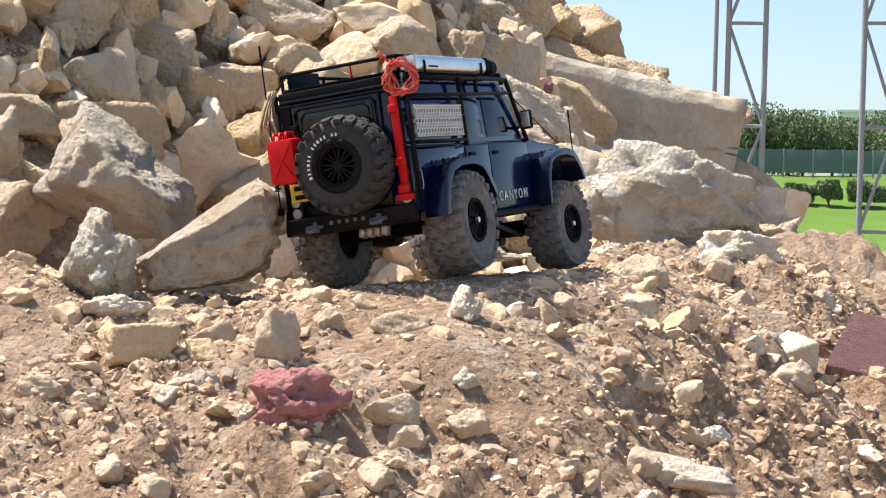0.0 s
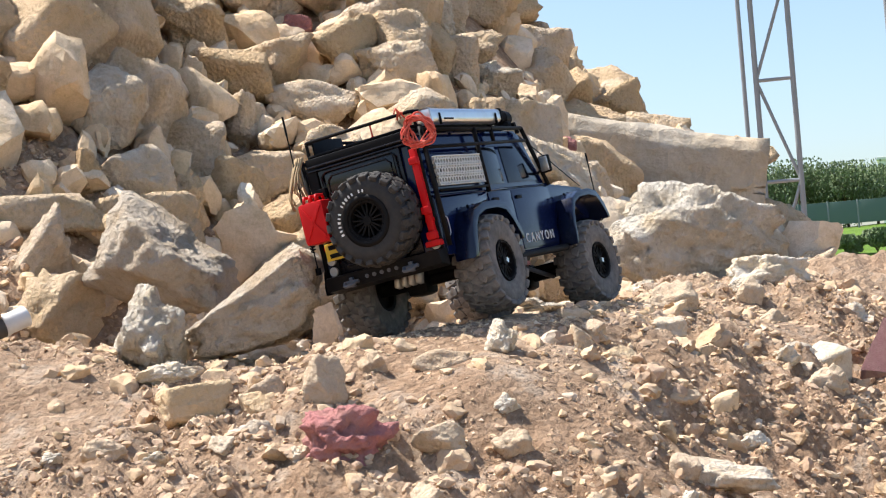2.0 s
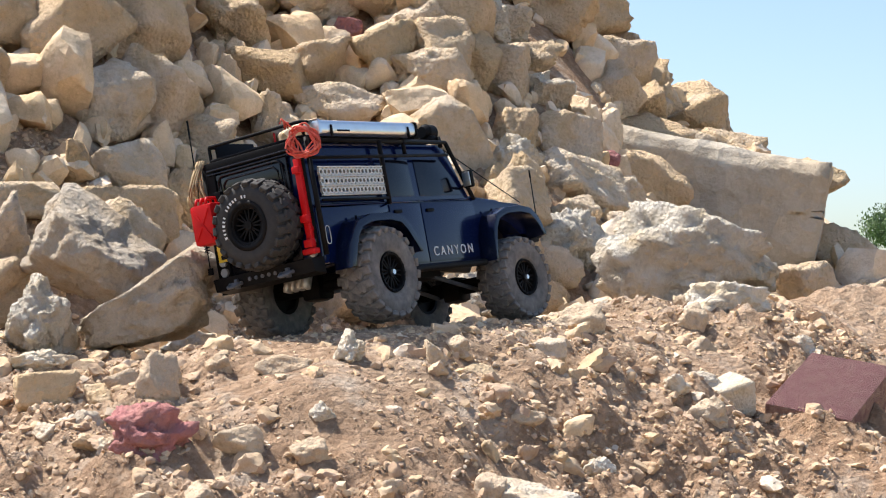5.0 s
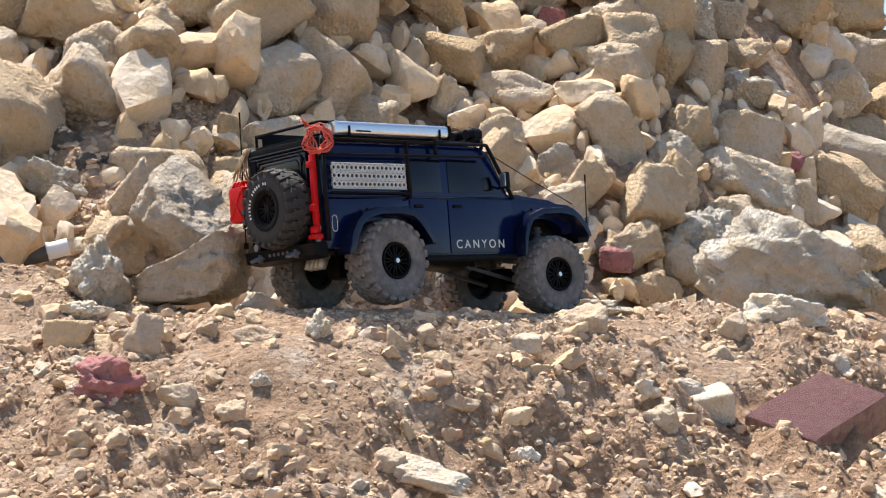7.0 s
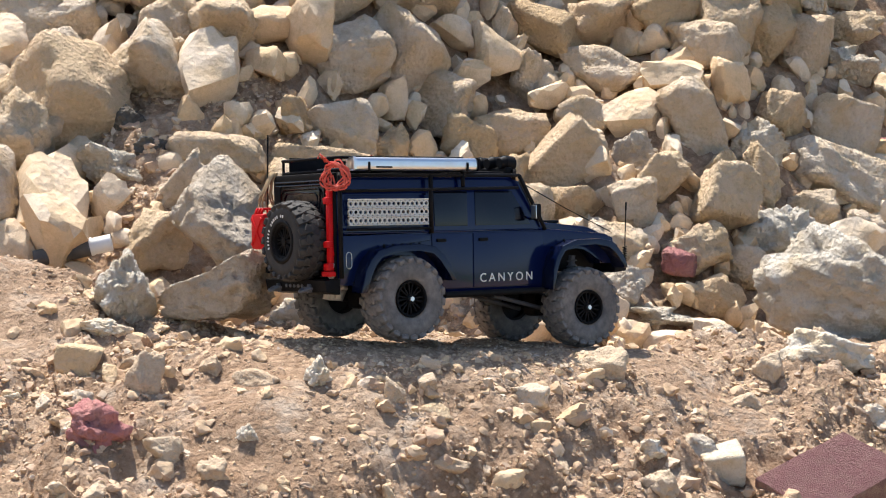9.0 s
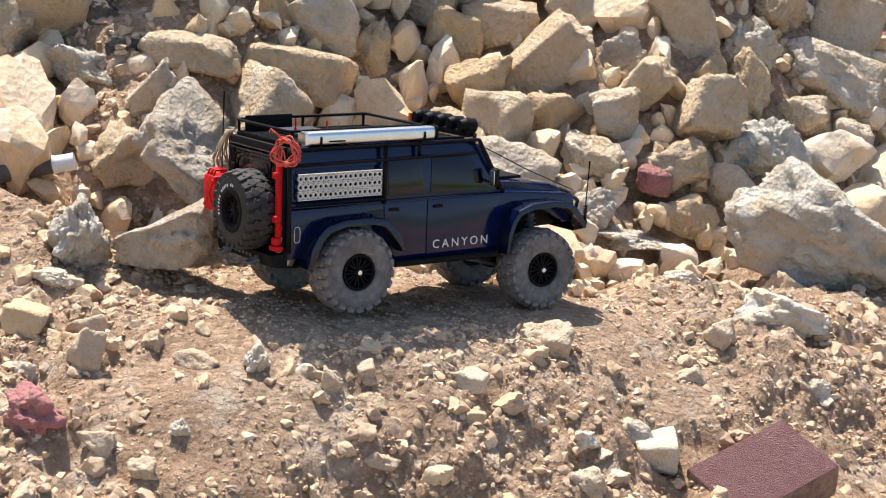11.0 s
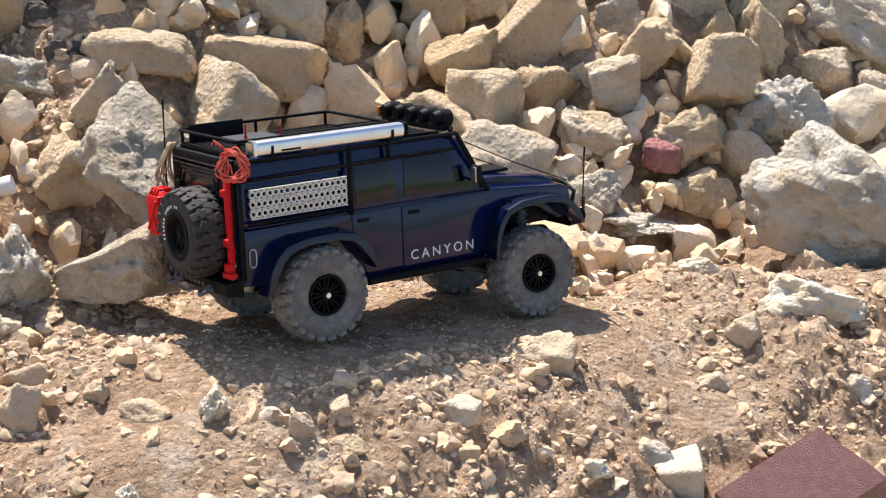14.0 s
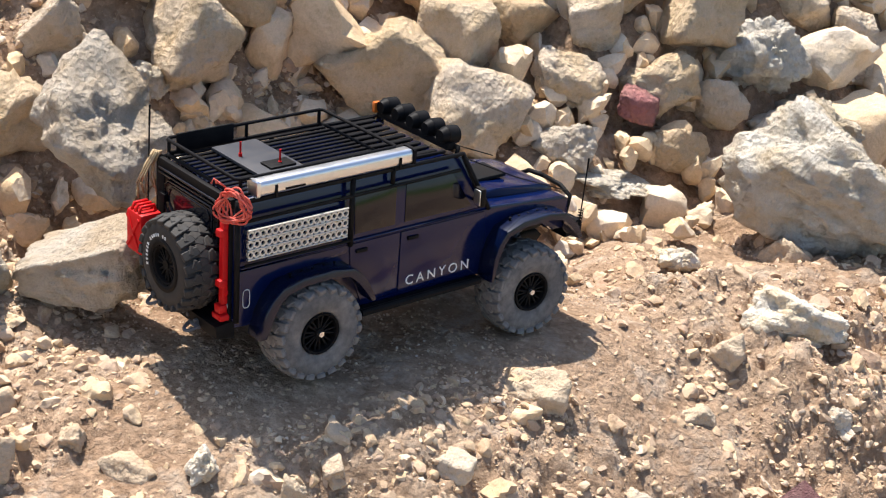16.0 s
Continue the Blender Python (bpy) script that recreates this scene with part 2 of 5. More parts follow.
# ---- mesh helpers ----
def link_mesh(name, bm, mat, parent=None, label=""):
    me = bpy.data.meshes.new(name)
    bmesh.ops.recalc_face_normals(bm, faces=bm.faces)
    bm.to_mesh(me)
    bm.free()
    me.materials.append(mat)
    ob = new(name, me)
    if parent:
        ob.parent = parent
    if label:
        ob["label"] = label
    return ob


def part(name, bm, mat, parent, label="", m=None, smooth=0.6):
    """One mesh under a thing or a part; edges sharper than smooth (radians) stay sharp."""
    if m is not None:
        bm.transform(m)
    for f in bm.faces:
        f.smooth = True
    for e in bm.edges:
        e.smooth = len(e.link_faces) == 2 and e.calc_face_angle(0) < smooth
    return link_mesh(name, bm, mat, parent, label)


def box(bm, centre, size, bevel=0.0, m=None, seg=2):
    r = bmesh.ops.create_cube(bm, size=1.0)
    vs = r["verts"]
    bmesh.ops.scale(bm, vec=size, verts=vs)
    if bevel:
        es = list({e for v in vs for e in v.link_edges})
        out = bmesh.ops.bevel(bm, geom=es, offset=bevel, segments=seg, affect="EDGES", profile=0.6)
        vs = list({v for f in out["faces"] for v in f.verts} | {v for v in vs if v.is_valid})
    if m is not None:
        bmesh.ops.transform(bm, matrix=m, verts=vs)
    bmesh.ops.translate(bm, vec=centre, verts=vs)
    return vs


def cyl(bm, a, b, r, seg=12, r2=None):
    a, b = Vector(a), Vector(b)
    out = bmesh.ops.create_cone(bm, cap_ends=True, segments=seg, radius1=r, radius2=r if r2 is None else r2, depth=(b - a).length)
    q = (b - a).to_track_quat("Z", "Y").to_matrix().to_4x4()
    bmesh.ops.transform(bm, matrix=Matrix.Translation((a + b) / 2) @ q, verts=out["verts"])
    return out["verts"]


def sweep(bm, pts, r, seg=6, closed=False):
    """A round tube along a line of points."""
    pts = [Vector(p) for p in pts]
    n, rings = len(pts), []
    for i, p in enumerate(pts):
        t = (pts[(i + 1) % n] - pts[i - 1]) if closed or 0 < i < n - 1 else (pts[1] - pts[0] if i == 0 else pts[-1] - pts[-2])
        q = t.to_track_quat("Z", "Y").to_matrix()
        rings.append([bm.verts.new(p + q @ Vector((r * math.cos(2 * math.pi * k / seg), r * math.sin(2 * math.pi * k / seg), 0))) for k in range(seg)])
    for i in range(n if closed else n - 1):
        for k in range(seg):
            a, b = rings[i], rings[(i + 1) % n]
            bm.faces.new((a[k], a[(k + 1) % seg], b[(k + 1) % seg], b[k]))
    if not closed:
        bm.faces.new(rings[0][::-1])
        bm.faces.new(rings[-1])


def prism(bm, outline, y0, y1, bevel=0.0, taper=None):
    """A side outline in x and z drawn out from y0 to y1. taper(z) scales y."""
    k = taper or (lambda z: 1.0)
    a = [bm.verts.new((x, y0 * k(z), z)) for x, z in outline]
    b = [bm.verts.new((x, y1 * k(z), z)) for x, z in outline]
    faces = [bm.faces.new(a), bm.faces.new(b[::-1])]
    n = len(a)
    for i in range(n):
        faces.append(bm.faces.new((a[i], b[i], b[(i + 1) % n], a[(i + 1) % n])))
    if bevel:
        es = list({e for f in faces[:2] for e in f.edges})
        bmesh.ops.bevel(bm, geom=es, offset=bevel, segments=2, affect="EDGES", profile=0.6, clamp_overlap=True)


def revolve(bm, profile, seg=40, closed=True):
    """A profile of (radius, y) turned round the y axis."""
    rings = []
    for k in range(seg):
        c, s = math.cos(2 * math.pi * k / seg), math.sin(2 * math.pi * k / seg)
        rings.append([bm.verts.new((r * c, y, r * s)) for r, y in profile])
    n = len(profile)
    for k in range(seg):
        a, b = rings[k], rings[(k + 1) % seg]
        for i in range(n if closed else n - 1):
            bm.faces.new((a[i], a[(i + 1) % n], b[(i + 1) % n], b[i]))


# ---- ground ----
def sm(a, b, x):
    t = min(1.0, max(0.0, (x - a) / (b - a)))
    return t * t * (3 - 2 * t)


def soft_step(d):
    return 0.5 * (d + math.sqrt(d * d + 0.006))


def crest_height(r):
    """Height of the rubble heap's crest along its length r."""
    pts = ((-9, 0.0), (-5, 0.9), (-3.2, 1.2), (-1.0, 1.2), (0.0, 1.1), (0.5, 0.92), (0.85, 0.80), (1.15, 0.50), (1.30, 0.15), (1.45, -0.2), (1.8, -0.5), (3.0, -0.62))
    for (a, u), (b, v) in zip(pts, pts[1:]):
        if a <= r <= b:
            return u + (v - u) * (r - a) / (b - a)
    return -0.62 if r > 0 else 0.0


def heap_foot(r):
    """How far behind the truck the heap begins."""
    return 0.56 - 0.48 * sm(0.05, 0.55, -r) + 0.39 * sm(0.2, 0.7, r) + 0.62 * sm(0.6, 1.0, r)


def base_height(x, y):
    """Smooth height of the ground: the spoil mound under the truck, its slope, and the heap behind."""
    s = -0.78 * x - 0.62 * y
    r = 0.62 * x - 0.78 * y
    back = -s
    lean = -0.15 * y * (1 - sm(0.12, 0.5, abs(y)))
    z = -0.50 * soft_step(s - 0.14) + 0.30 * soft_step(s - 0.62) + lean - 0.004
    z += 0.060 * max(0.0, r - 0.45) * (1 - sm(0.9, 2.2, r)) + 0.012 * sm(0.25, 0.9, r) * sm(0.0, 0.7, back)
    z -= 0.17 * sm(0.0, 0.55, -y - 0.10) * sm(-0.45, 0.05, x)
    z -= 0.13 * sm(0.34, 0.58, back) * (1 - sm(0.1, 0.4, r)) * (1 - sm(0.3, 0.55, -r))
    side = sm(0.20, 0.36, -r)
    z += side * (0.035 * math.exp(-((back + 0.06) / 0.13) ** 2) - 0.13 * sm(0.04, 0.18, back))
    z = max(z, -0.62)
    fall = sm(0.95, 1.9, back)
    z = z * (1 - fall) - 0.62 * fall
    up = min((back - heap_foot(r)) * 0.68 - 0.08, crest_height(r))
    if back > 2.7:
        up = min(up, crest_height(r) - (back - 2.7) * 0.6)
    if back > 0.1:
        z = max(z, up)
    k = sm(4.0, 9.0, math.hypot(x, y))
    bank = 3.2 * sm(48.0, 82.0, math.hypot(x, y)) * sm(15.0, 40.0, x)
    return z * (1 - k) - 0.62 * k + bank


def patch(x, y):
    """How stony the spoil is at x, y: 0 in the smooth sandy patches, 1 in the stony drifts."""
    return sm(-0.42, 0.12, noise.noise((x * 3.3 + 5.0, y * 3.3, 2.0)) + 0.4 * noise.noise((x * 9.0, y * 9.0, 6.0)))


def lumps(x, y):
    """Uneven surface of the spoil: swells, clods and ruts."""
    near = 1 - sm(1.35, 2.6, math.hypot(x, y))
    if near <= 0:
        return 0.35 * noise.noise((x * 0.15, y * 0.15, 4.0)) if math.hypot(x, y) > 8 else 0.0
    p = Vector((x, y, 0.3))
    stony = patch(x, y)
    z = 0.036 * noise.noise(p * 3.1) + 0.024 * noise.noise(p * 8.3)
    base, z = z, 0.018 * noise.noise(p * 19.0) + 0.0075 * noise.noise(p * 46.0)
    n = noise.noise(p * 27.0 + Vector((7, 3, 1)))
    z += 0.012 * max(0.0, n - 0.1)
    clod = abs(noise.noise(p * 14.0 + Vector((2, 8, 5)))) + 0.6 * abs(noise.noise(p * 33.0 + Vector((4, 1, 9))))
    z += 0.027 * (0.35 - min(0.7, clod)) + 0.0020 * noise.noise(p * 80.0)
    if math.hypot(x - 0.2, y + 0.1) < 1.6:
        z += 0.006 * (0.5 - min(1.0, noise.voronoi(p * 42.0 + noise.noise_vector(p * 30.0))[0][0] * 1.4))
    z = base + z * (0.2 + 0.9 * stony)
    under = sm(0.10, 0.26, max(abs(x - 0.16) - 0.20, abs(y) - 0.06))
    return z * near * (0.25 + 0.75 * under)


def ground_height(x, y):
    return base_height(x, y) + lumps(x, y)


def axis_steps(lo, hi, fine, far):
    inner = list(np.arange(lo, hi, fine))
    out, step, v = [], fine, hi
    while v < far:
        step *= 1.17
        v += step
        out.append(v)
    low, step, v = [], fine, lo
    while v > -far:
        step *= 1.17
        v -= step
        low.append(v)
    return low[::-1] + inner + out


def build_ground():
    xs, ys = axis_steps(-0.8, 1.15, 0.0062, 900), axis_steps(-1.0, 0.85, 0.0062, 900)
    verts = [(x, y, ground_height(x, y)) for x in xs for y in ys]
    w = len(ys)
    faces = [(i * w + j, (i + 1) * w + j, (i + 1) * w + j + 1, i * w + j + 1) for i in range(len(xs) - 1) for j in range(w - 1)]
    me = bpy.data.meshes.new("ground")
    me.from_pydata(verts, [], faces)
    me.shade_smooth()
    me.materials.append(DIRT)
    return tagged(new("ground", me), "dusty tan rubble and soil mound, grassed far off", "ground", kind="structure")


build_ground()


# ---- stones ----
def stone_bmesh(seed, detail=3, cuts=12, rough=0.07, block=0.0):
    """A broken stone of about unit radius: flat fracture faces with worn edges, roughened. block: tends to a squared block."""
    rng = random.Random(seed)
    bm = bmesh.new()
    bmesh.ops.create_icosphere(bm, subdivisions=detail, radius=1.0)
    turn = Euler((0, 0, 0) if block else [rng.uniform(0, 6.28) for _ in range(3)]).to_matrix()
    normals, dists = [], []
    for ax in range(3):
        for sgn in (-1, 1):
            n = Vector((0, 0, 0))
            n[ax] = sgn
            n += Vector((rng.uniform(-1, 1), rng.uniform(-1, 1), rng.uniform(-1, 1))) * (0.24 if block else 0.55)
            normals.append((turn @ n).normalized())
            dists.append(rng.uniform(0.66, 0.76) if block else rng.uniform(0.58, 0.86))
    for _ in range(cuts):
        normals.append(Vector((rng.gauss(0, 1), rng.gauss(0, 1), rng.gauss(0, 1))).normalized())
        dists.append(rng.uniform(0.72, 1.0))
    u = np.array([v.co.normalized() for v in bm.verts])
    near = np.clip(u @ np.array(normals).T, 0.0, None) / np.array(dists)
    wear = rng.uniform(16, 36)
    co = u * ((near ** wear).sum(axis=1) ** (-1.0 / wear))[:, None]
    co *= 0.92 / np.abs(co).max(axis=0)
    off = Vector((rng.uniform(0, 90), rng.uniform(0, 90), rng.uniform(0, 90)))
    for v, c in zip(bm.verts, co):
        p = Vector(c)
        bulge = 0.8 * rough * noise.noise(p * 1.6 + off)
        if detail > 2:
            bulge += 0.60 * rough * noise.noise(p * 3.4 + off) + 0.45 * rough * noise.noise(p * 8.0 + off) + 0.30 * rough * noise.noise(p * 19.0 + off)
            # flakes broken away leave low steps
            chip = noise.noise(p * 2.3 - off)
            bulge -= 0.6 * rough * min(1.0, max(0.0, (chip - 0.14) / 0.06))
        v.co = p + p.normalized() * bulge
    for f in bm.faces:
        f.smooth = True
    for e in bm.edges:
        e.smooth = e.calc_face_angle(0) < 0.5
    return bm


def chip_bmesh(seed, corners):
    """An angular chip with few flat faces."""
    rng = random.Random(seed)
    bm = bmesh.new()
    for _ in range(corners):
        v = Vector((rng.gauss(0, 1), rng.gauss(0, 1), rng.gauss(0, 1))).normalized()
        bm.verts.new(v * rng.uniform(0.78, 1.05))
    out = bmesh.ops.convex_hull(bm, input=bm.verts[:])
    loose = [g for g in out["geom_interior"] if isinstance(g, bmesh.types.BMVert)]
    if loose:
        bmesh.ops.delete(bm, geom=loose, context="VERTS")
    bmesh.ops.triangulate(bm, faces=bm.faces[:])
    bm.verts.index_update()
    return bm


def stone_mesh(name, mat, **kw):
    bm = stone_bmesh(**kw)
    me = bpy.data.meshes.new(name)
    bm.to_mesh(me)
    bm.free()
    me.materials.append(mat)
    return me


def library(mat, count, start, detail=3, block=0.0, rough=0.08, cuts=6):
    return [stone_mesh("stone", mat, seed=start + i, detail=detail, block=block, rough=rough, cuts=cuts) for i in range(count)]


LIB_LIME = library(LIME, 8, 100, detail=4, rough=0.10, cuts=8) + library(LIME, 8, 120, detail=4, rough=0.16, cuts=6) + library(LIME, 8, 140, detail=4, block=1.0, cuts=6)
LIB_GREY = library(GREYLIME, 4, 180, detail=5, rough=0.11)
LIB_WHITE = library(WHITELIME, 4, 200, detail=5, rough=0.19, cuts=7)
LIB_OCHRE = library(OCHRE, 4, 220, detail=4)
LIB_RED = library(REDSTONE, 3, 240, detail=4, block=1.0, cuts=5) + library(REDSTONE, 1, 250, detail=5, rough=0.22, cuts=8)
LIB_LAVA = library(LAVA, 3, 260, detail=4, rough=0.13)


def stone(name, me, place, size, turn, label, category="stone", group=""):
    """A stone of the given full size, at the place of its middle."""
    ob = new(name, me)
    ob.matrix_world = Matrix.LocRotScale(place, Euler([radians(a) for a in turn]), [0.56 * v for v in size])
    return tagged(ob, label, category, group)


def small_mesh(me, made={}):
    """The same shape with the relief of a hand-sized stone."""
    if me.name not in made:
        made[me.name] = me.copy()
        kind = me.materials[0].name
        made[me.name].materials[0] = SMALL[kind]
    return made[me.name]


def lying(name, me, x, y, size, turn, label, sink=0.3, category="stone", group=""):
    """A stone half bedded in the ground at x, y."""
    me = small_mesh(me)
    return stone(name, me, (x, y, ground_height(x, y) + size[2] * (0.5 - sink)), size, turn, label, category, group)


def heap_point(back, r):
    return 0.78 * back + 0.62 * r, 0.62 * back - 0.78 * r


def wedge_mesh():
    """A broken boulder that falls away to one side."""
    bm = stone_bmesh(181, detail=5, cuts=6, rough=0.13, block=1.0)
    for v in bm.verts:
        u = 0.5 * (v.co.x + 1)
        v.co.z = -0.9 + (v.co.z + 0.9) * (0.22 + 0.78 * min(1.0, u * 1.25)) * (1 - 0.25 * max(0.0, u - 0.8) / 0.2)
    me = bpy.data.meshes.new("stone")
    bm.to_mesh(me)
    bm.free()
    me.materials.append(GREYLIME)
    return me


KEEP = []  # places that named boulders take up: x, y, radius


def named(name, me, place, size, turn, label, category="boulder", group=""):
    KEEP.append((place[0], place[1], 0.5 * (size[0] + size[1]) * 0.5))
    return stone(name, me, place, size, turn, label, category, group)


# Boulders that can be told apart.
named("boulder", wedge_mesh(), (-0.142, 0.182, 0.046), (0.205, 0.135, 0.130), (0, -4, -62), "pale grey wedge-shaped limestone boulder beside the truck")
named("boulder", LIB_GREY[0], (-0.040, 0.380, 0.100), (0.195, 0.165, 0.190), (0, 14, -62), "large smooth grey limestone boulder leaning in the heap")
named("boulder", LIB_WHITE[0], (0.999, -0.036, 0.105), (0.313, 0.207, 0.192), (0, 12, -64), "large chalky white limestone boulder on the mound")
named("boulder", LIB_OCHRE[1], (0.678, 0.724, 0.254), (0.130, 0.114, 0.147), (0, 0, -36), "rounded ochre-cream boulder in the heap")
named("boulder", LIB_LIME[20], (0.302, 0.656, 0.179), (0.216, 0.132, 0.106), (0, -4, -36), "squared limestone block lying in the heap")
named("boulder", LIB_LIME[21], (0.103, 0.686, 0.204), (0.192, 0.104, 0.061), (0, 2, -36), "squared limestone slab lying in the heap")
named("boulder", LIB_LIME[15], (-0.063, 0.537, 0.048), (0.162, 0.119, 0.129), (0, -35, -36), "tan boulder leaning in the heap")
named("boulder", LIB_WHITE[1], (-0.263, 0.236, 0.015), (0.097, 0.088, 0.117), (0, 0, -36), "rounded creamy white boulder at the foot of the heap")
named("boulder", LIB_LIME[1], (0.390, 0.725, 0.256), (0.166, 0.119, 0.124), (0, 0, -36), "cream boulder lying in the heap")
named("boulder", LIB_LIME[19], (0.802, 0.732, 0.294), (0.167, 0.109, 0.100), (0, 0, -36), "cream boulder in the heap")
named("boulder", LIB_LIME[16], (0.812, 0.598, 0.242), (0.119, 0.142, 0.227), (0, 38, -36), "slanting cream slab in the heap")
named("boulder", LIB_LIME[4], (0.761, 0.488, 0.166), (0.130, 0.124, 0.172), (0, 10, -36), "knobbly cream boulder in the heap")
named("boulder", LIB_LIME[0], (0.869, 0.412, 0.192), (0.125, 0.103, 0.125), (0, 25, -36), "cream boulder in the heap")
named("boulder", LIB_GREY[2], (0.950, 0.531, 0.285), (0.136, 0.096, 0.098), (0, -15, -36), "smooth grey boulder in the heap")
named("boulder", LIB_OCHRE[3], (1.109, 0.427, 0.265), (0.093, 0.083, 0.110), (0, 10, -36), "ochre boulder in the heap")
named("boulder", LIB_LIME[12], (1.203, 0.415, 0.261), (0.106, 0.108, 0.156), (0, 0, -36), "upright cream boulder in the heap")
named("boulder", LIB_LIME[10], (1.429, 0.429, 0.287), (0.241, 0.164, 0.159), (0, 15, -36), "long rounded cream boulder in the heap")
named("boulder", LIB_WHITE[3], (1.174, 0.310, 0.150), (0.207, 0.156, 0.174), (0, 0, -36), "large creamy white boulder in the heap")
named("boulder", LIB_LIME[8], (0.933, 0.299, 0.125), (0.139, 0.108, 0.124), (0, 0, -36), "cream boulder in the heap")
named("boulder", LIB_LIME[2], (1.338, 0.367, 0.217), (0.143, 0.098, 0.097), (0, 8, -36), "cream boulder in the heap")
named("boulder", LIB_LIME[18], (1.415, 0.305, 0.169), (0.080, 0.089, 0.138), (0, -8, -36), "pale upright boulder in the heap")
named("boulder", LIB_GREY[1], (0.732, 0.262, 0.048), (0.128, 0.091, 0.093), (0, 20, -36), "smooth grey boulder beside the truck's nose")
named("boulder", LIB_LIME[3], (0.919, 0.221, 0.045), (0.132, 0.085, 0.076), (0, 10, -36), "cream boulder at the foot of the heap")
named("boulder", LIB_LIME[16], (1.105, 0.529, 0.351), (0.123, 0.138, 0.213), (0, -35, -36), "slanting pale boulder in the heap")
named("boulder", LIB_WHITE[0], (1.252, 0.477, 0.325), (0.114, 0.094, 0.114), (0, 30, -36), "pale boulder in the heap")
named("boulder", LIB_LIME[13], (1.362, 0.538, 0.396), (0.130, 0.111, 0.142), (0, 20, -36), "tan boulder in the heap")
named("boulder", LIB_LIME[22], (1.551, 0.528, 0.394), (0.159, 0.136, 0.171), (0, 0, -36), "cream boulder in the heap")
named("boulder", LIB_LIME[9], (0.489, 0.701, 0.220), (0.105, 0.099, 0.136), (0, 0, -36), "cream boulder in the heap")
named("boulder", LIB_LIME[5], (1.038, 0.261, 0.094), (0.126, 0.097, 0.110), (0, 0, -36), "tan boulder in the heap")
named("boulder", LIB_LAVA[0], (-0.010, 0.810, 0.221), (0.070, 0.060, 0.075), (0, 0, -36), "dark vesicular boulder in the limestone heap")
named("boulder", LIB_LAVA[1], (-0.003, 0.734, 0.193), (0.089, 0.061, 0.059), (0, 0, -36), "dark vesicular boulder in the limestone heap")
named("boulder", LIB_WHITE[2], (-0.075, 0.729, 0.151), (0.146, 0.100, 0.098), (0, 5, -36), "pale boulder lying in the heap")
named("boulder", LIB_OCHRE[0], (0.275, 0.739, 0.276), (0.112, 0.077, 0.077), (0, 0, -36), "ochre boulder in the heap")
named("boulder", LIB_LIME[7], (0.934, 0.669, 0.337), (0.123, 0.101, 0.123), (0, 0, -36), "cream boulder in the heap")
named("boulder", LIB_LIME[14], (0.773, 0.361, 0.121), (0.116, 0.087, 0.096), (0, 20, -36), "cream boulder behind the truck's nose")
named("boulder", LIB_LIME[19], (0.946, 0.445, 0.242), (0.085, 0.096, 0.149), (0, 35, -36), "slanting grey-cream slab in the heap")
named("boulder", LIB_LIME[21], (1.575, 0.396, 0.266), (0.132, 0.099, 0.108), (0, 0, -36), "cream boulder in the heap")
named("boulder", LIB_RED[2], (1.659, 0.483, 0.362), (0.087, 0.056, 0.050), (0, 0, -36), "dull red sandstone block in the heap")
named("boulder", LIB_LIME[12], (0.011, 0.616, 0.131), (0.089, 0.100, 0.155), (0, 38, -64), "long tan boulder propped against the heap")
named("boulder", LIB_LIME[5], (0.042, 0.549, 0.070), (0.065, 0.061, 0.085), (0, 8, -64), "small cream boulder at the foot of the heap")
named("boulder", LIB_WHITE[3], (0.139, 0.554, 0.074), (0.071, 0.058, 0.071), (0, 25, -64), "small white boulder at the foot of the heap")
named("boulder", LIB_LIME[20], (0.594, 0.871, 0.416), (0.165, 0.142, 0.181), (0, 25, -64), "large cream boulder with a flat face in the heap")
named("boulder", LIB_LIME[18], (0.671, 0.806, 0.336), (0.140, 0.117, 0.145), (0, 0, -64), "knobbly cream boulder in the heap")
named("boulder", LIB_LIME[13], (0.915, 0.847, 0.406), (0.095, 0.098, 0.145), (0, 0, -64), "upright grey-cream boulder in the heap")
named("boulder", LIB_LIME[7], (1.060, 0.762, 0.443), (0.195, 0.132, 0.126), (0, 10, -64), "cream boulder lying in the heap")
named("boulder", LIB_LIME[11], (1.769, 0.733, 0.615), (0.177, 0.123, 0.123), (0, -10, -64), "cream boulder lying in the heap")
named("boulder", LIB_WHITE[2], (1.677, 0.661, 0.536), (0.172, 0.119, 0.119), (0, -20, -64), "pale boulder lying in the heap")
named("boulder", LIB_LIME[22], (1.820, 0.847, 0.734), (0.154, 0.109, 0.112), (0, 0, -64), "cream boulder on the heap")
named("boulder", LIB_RED[0], (1.331, 0.954, 0.665), (0.089, 0.060, 0.057), (0, 0, -64), "dull red sandstone block in the heap")
named("boulder", LIB_RED[1], (0.873, 0.279, 0.099), (0.068, 0.050, 0.055), (0, 0, -45), "dull red sandstone block in the heap")
named("boulder", LIB_WHITE[2], (0.772, 0.224, 0.008), (0.165, 0.120, 0.050), (0, -4, -36), "flat white rock behind the crest")


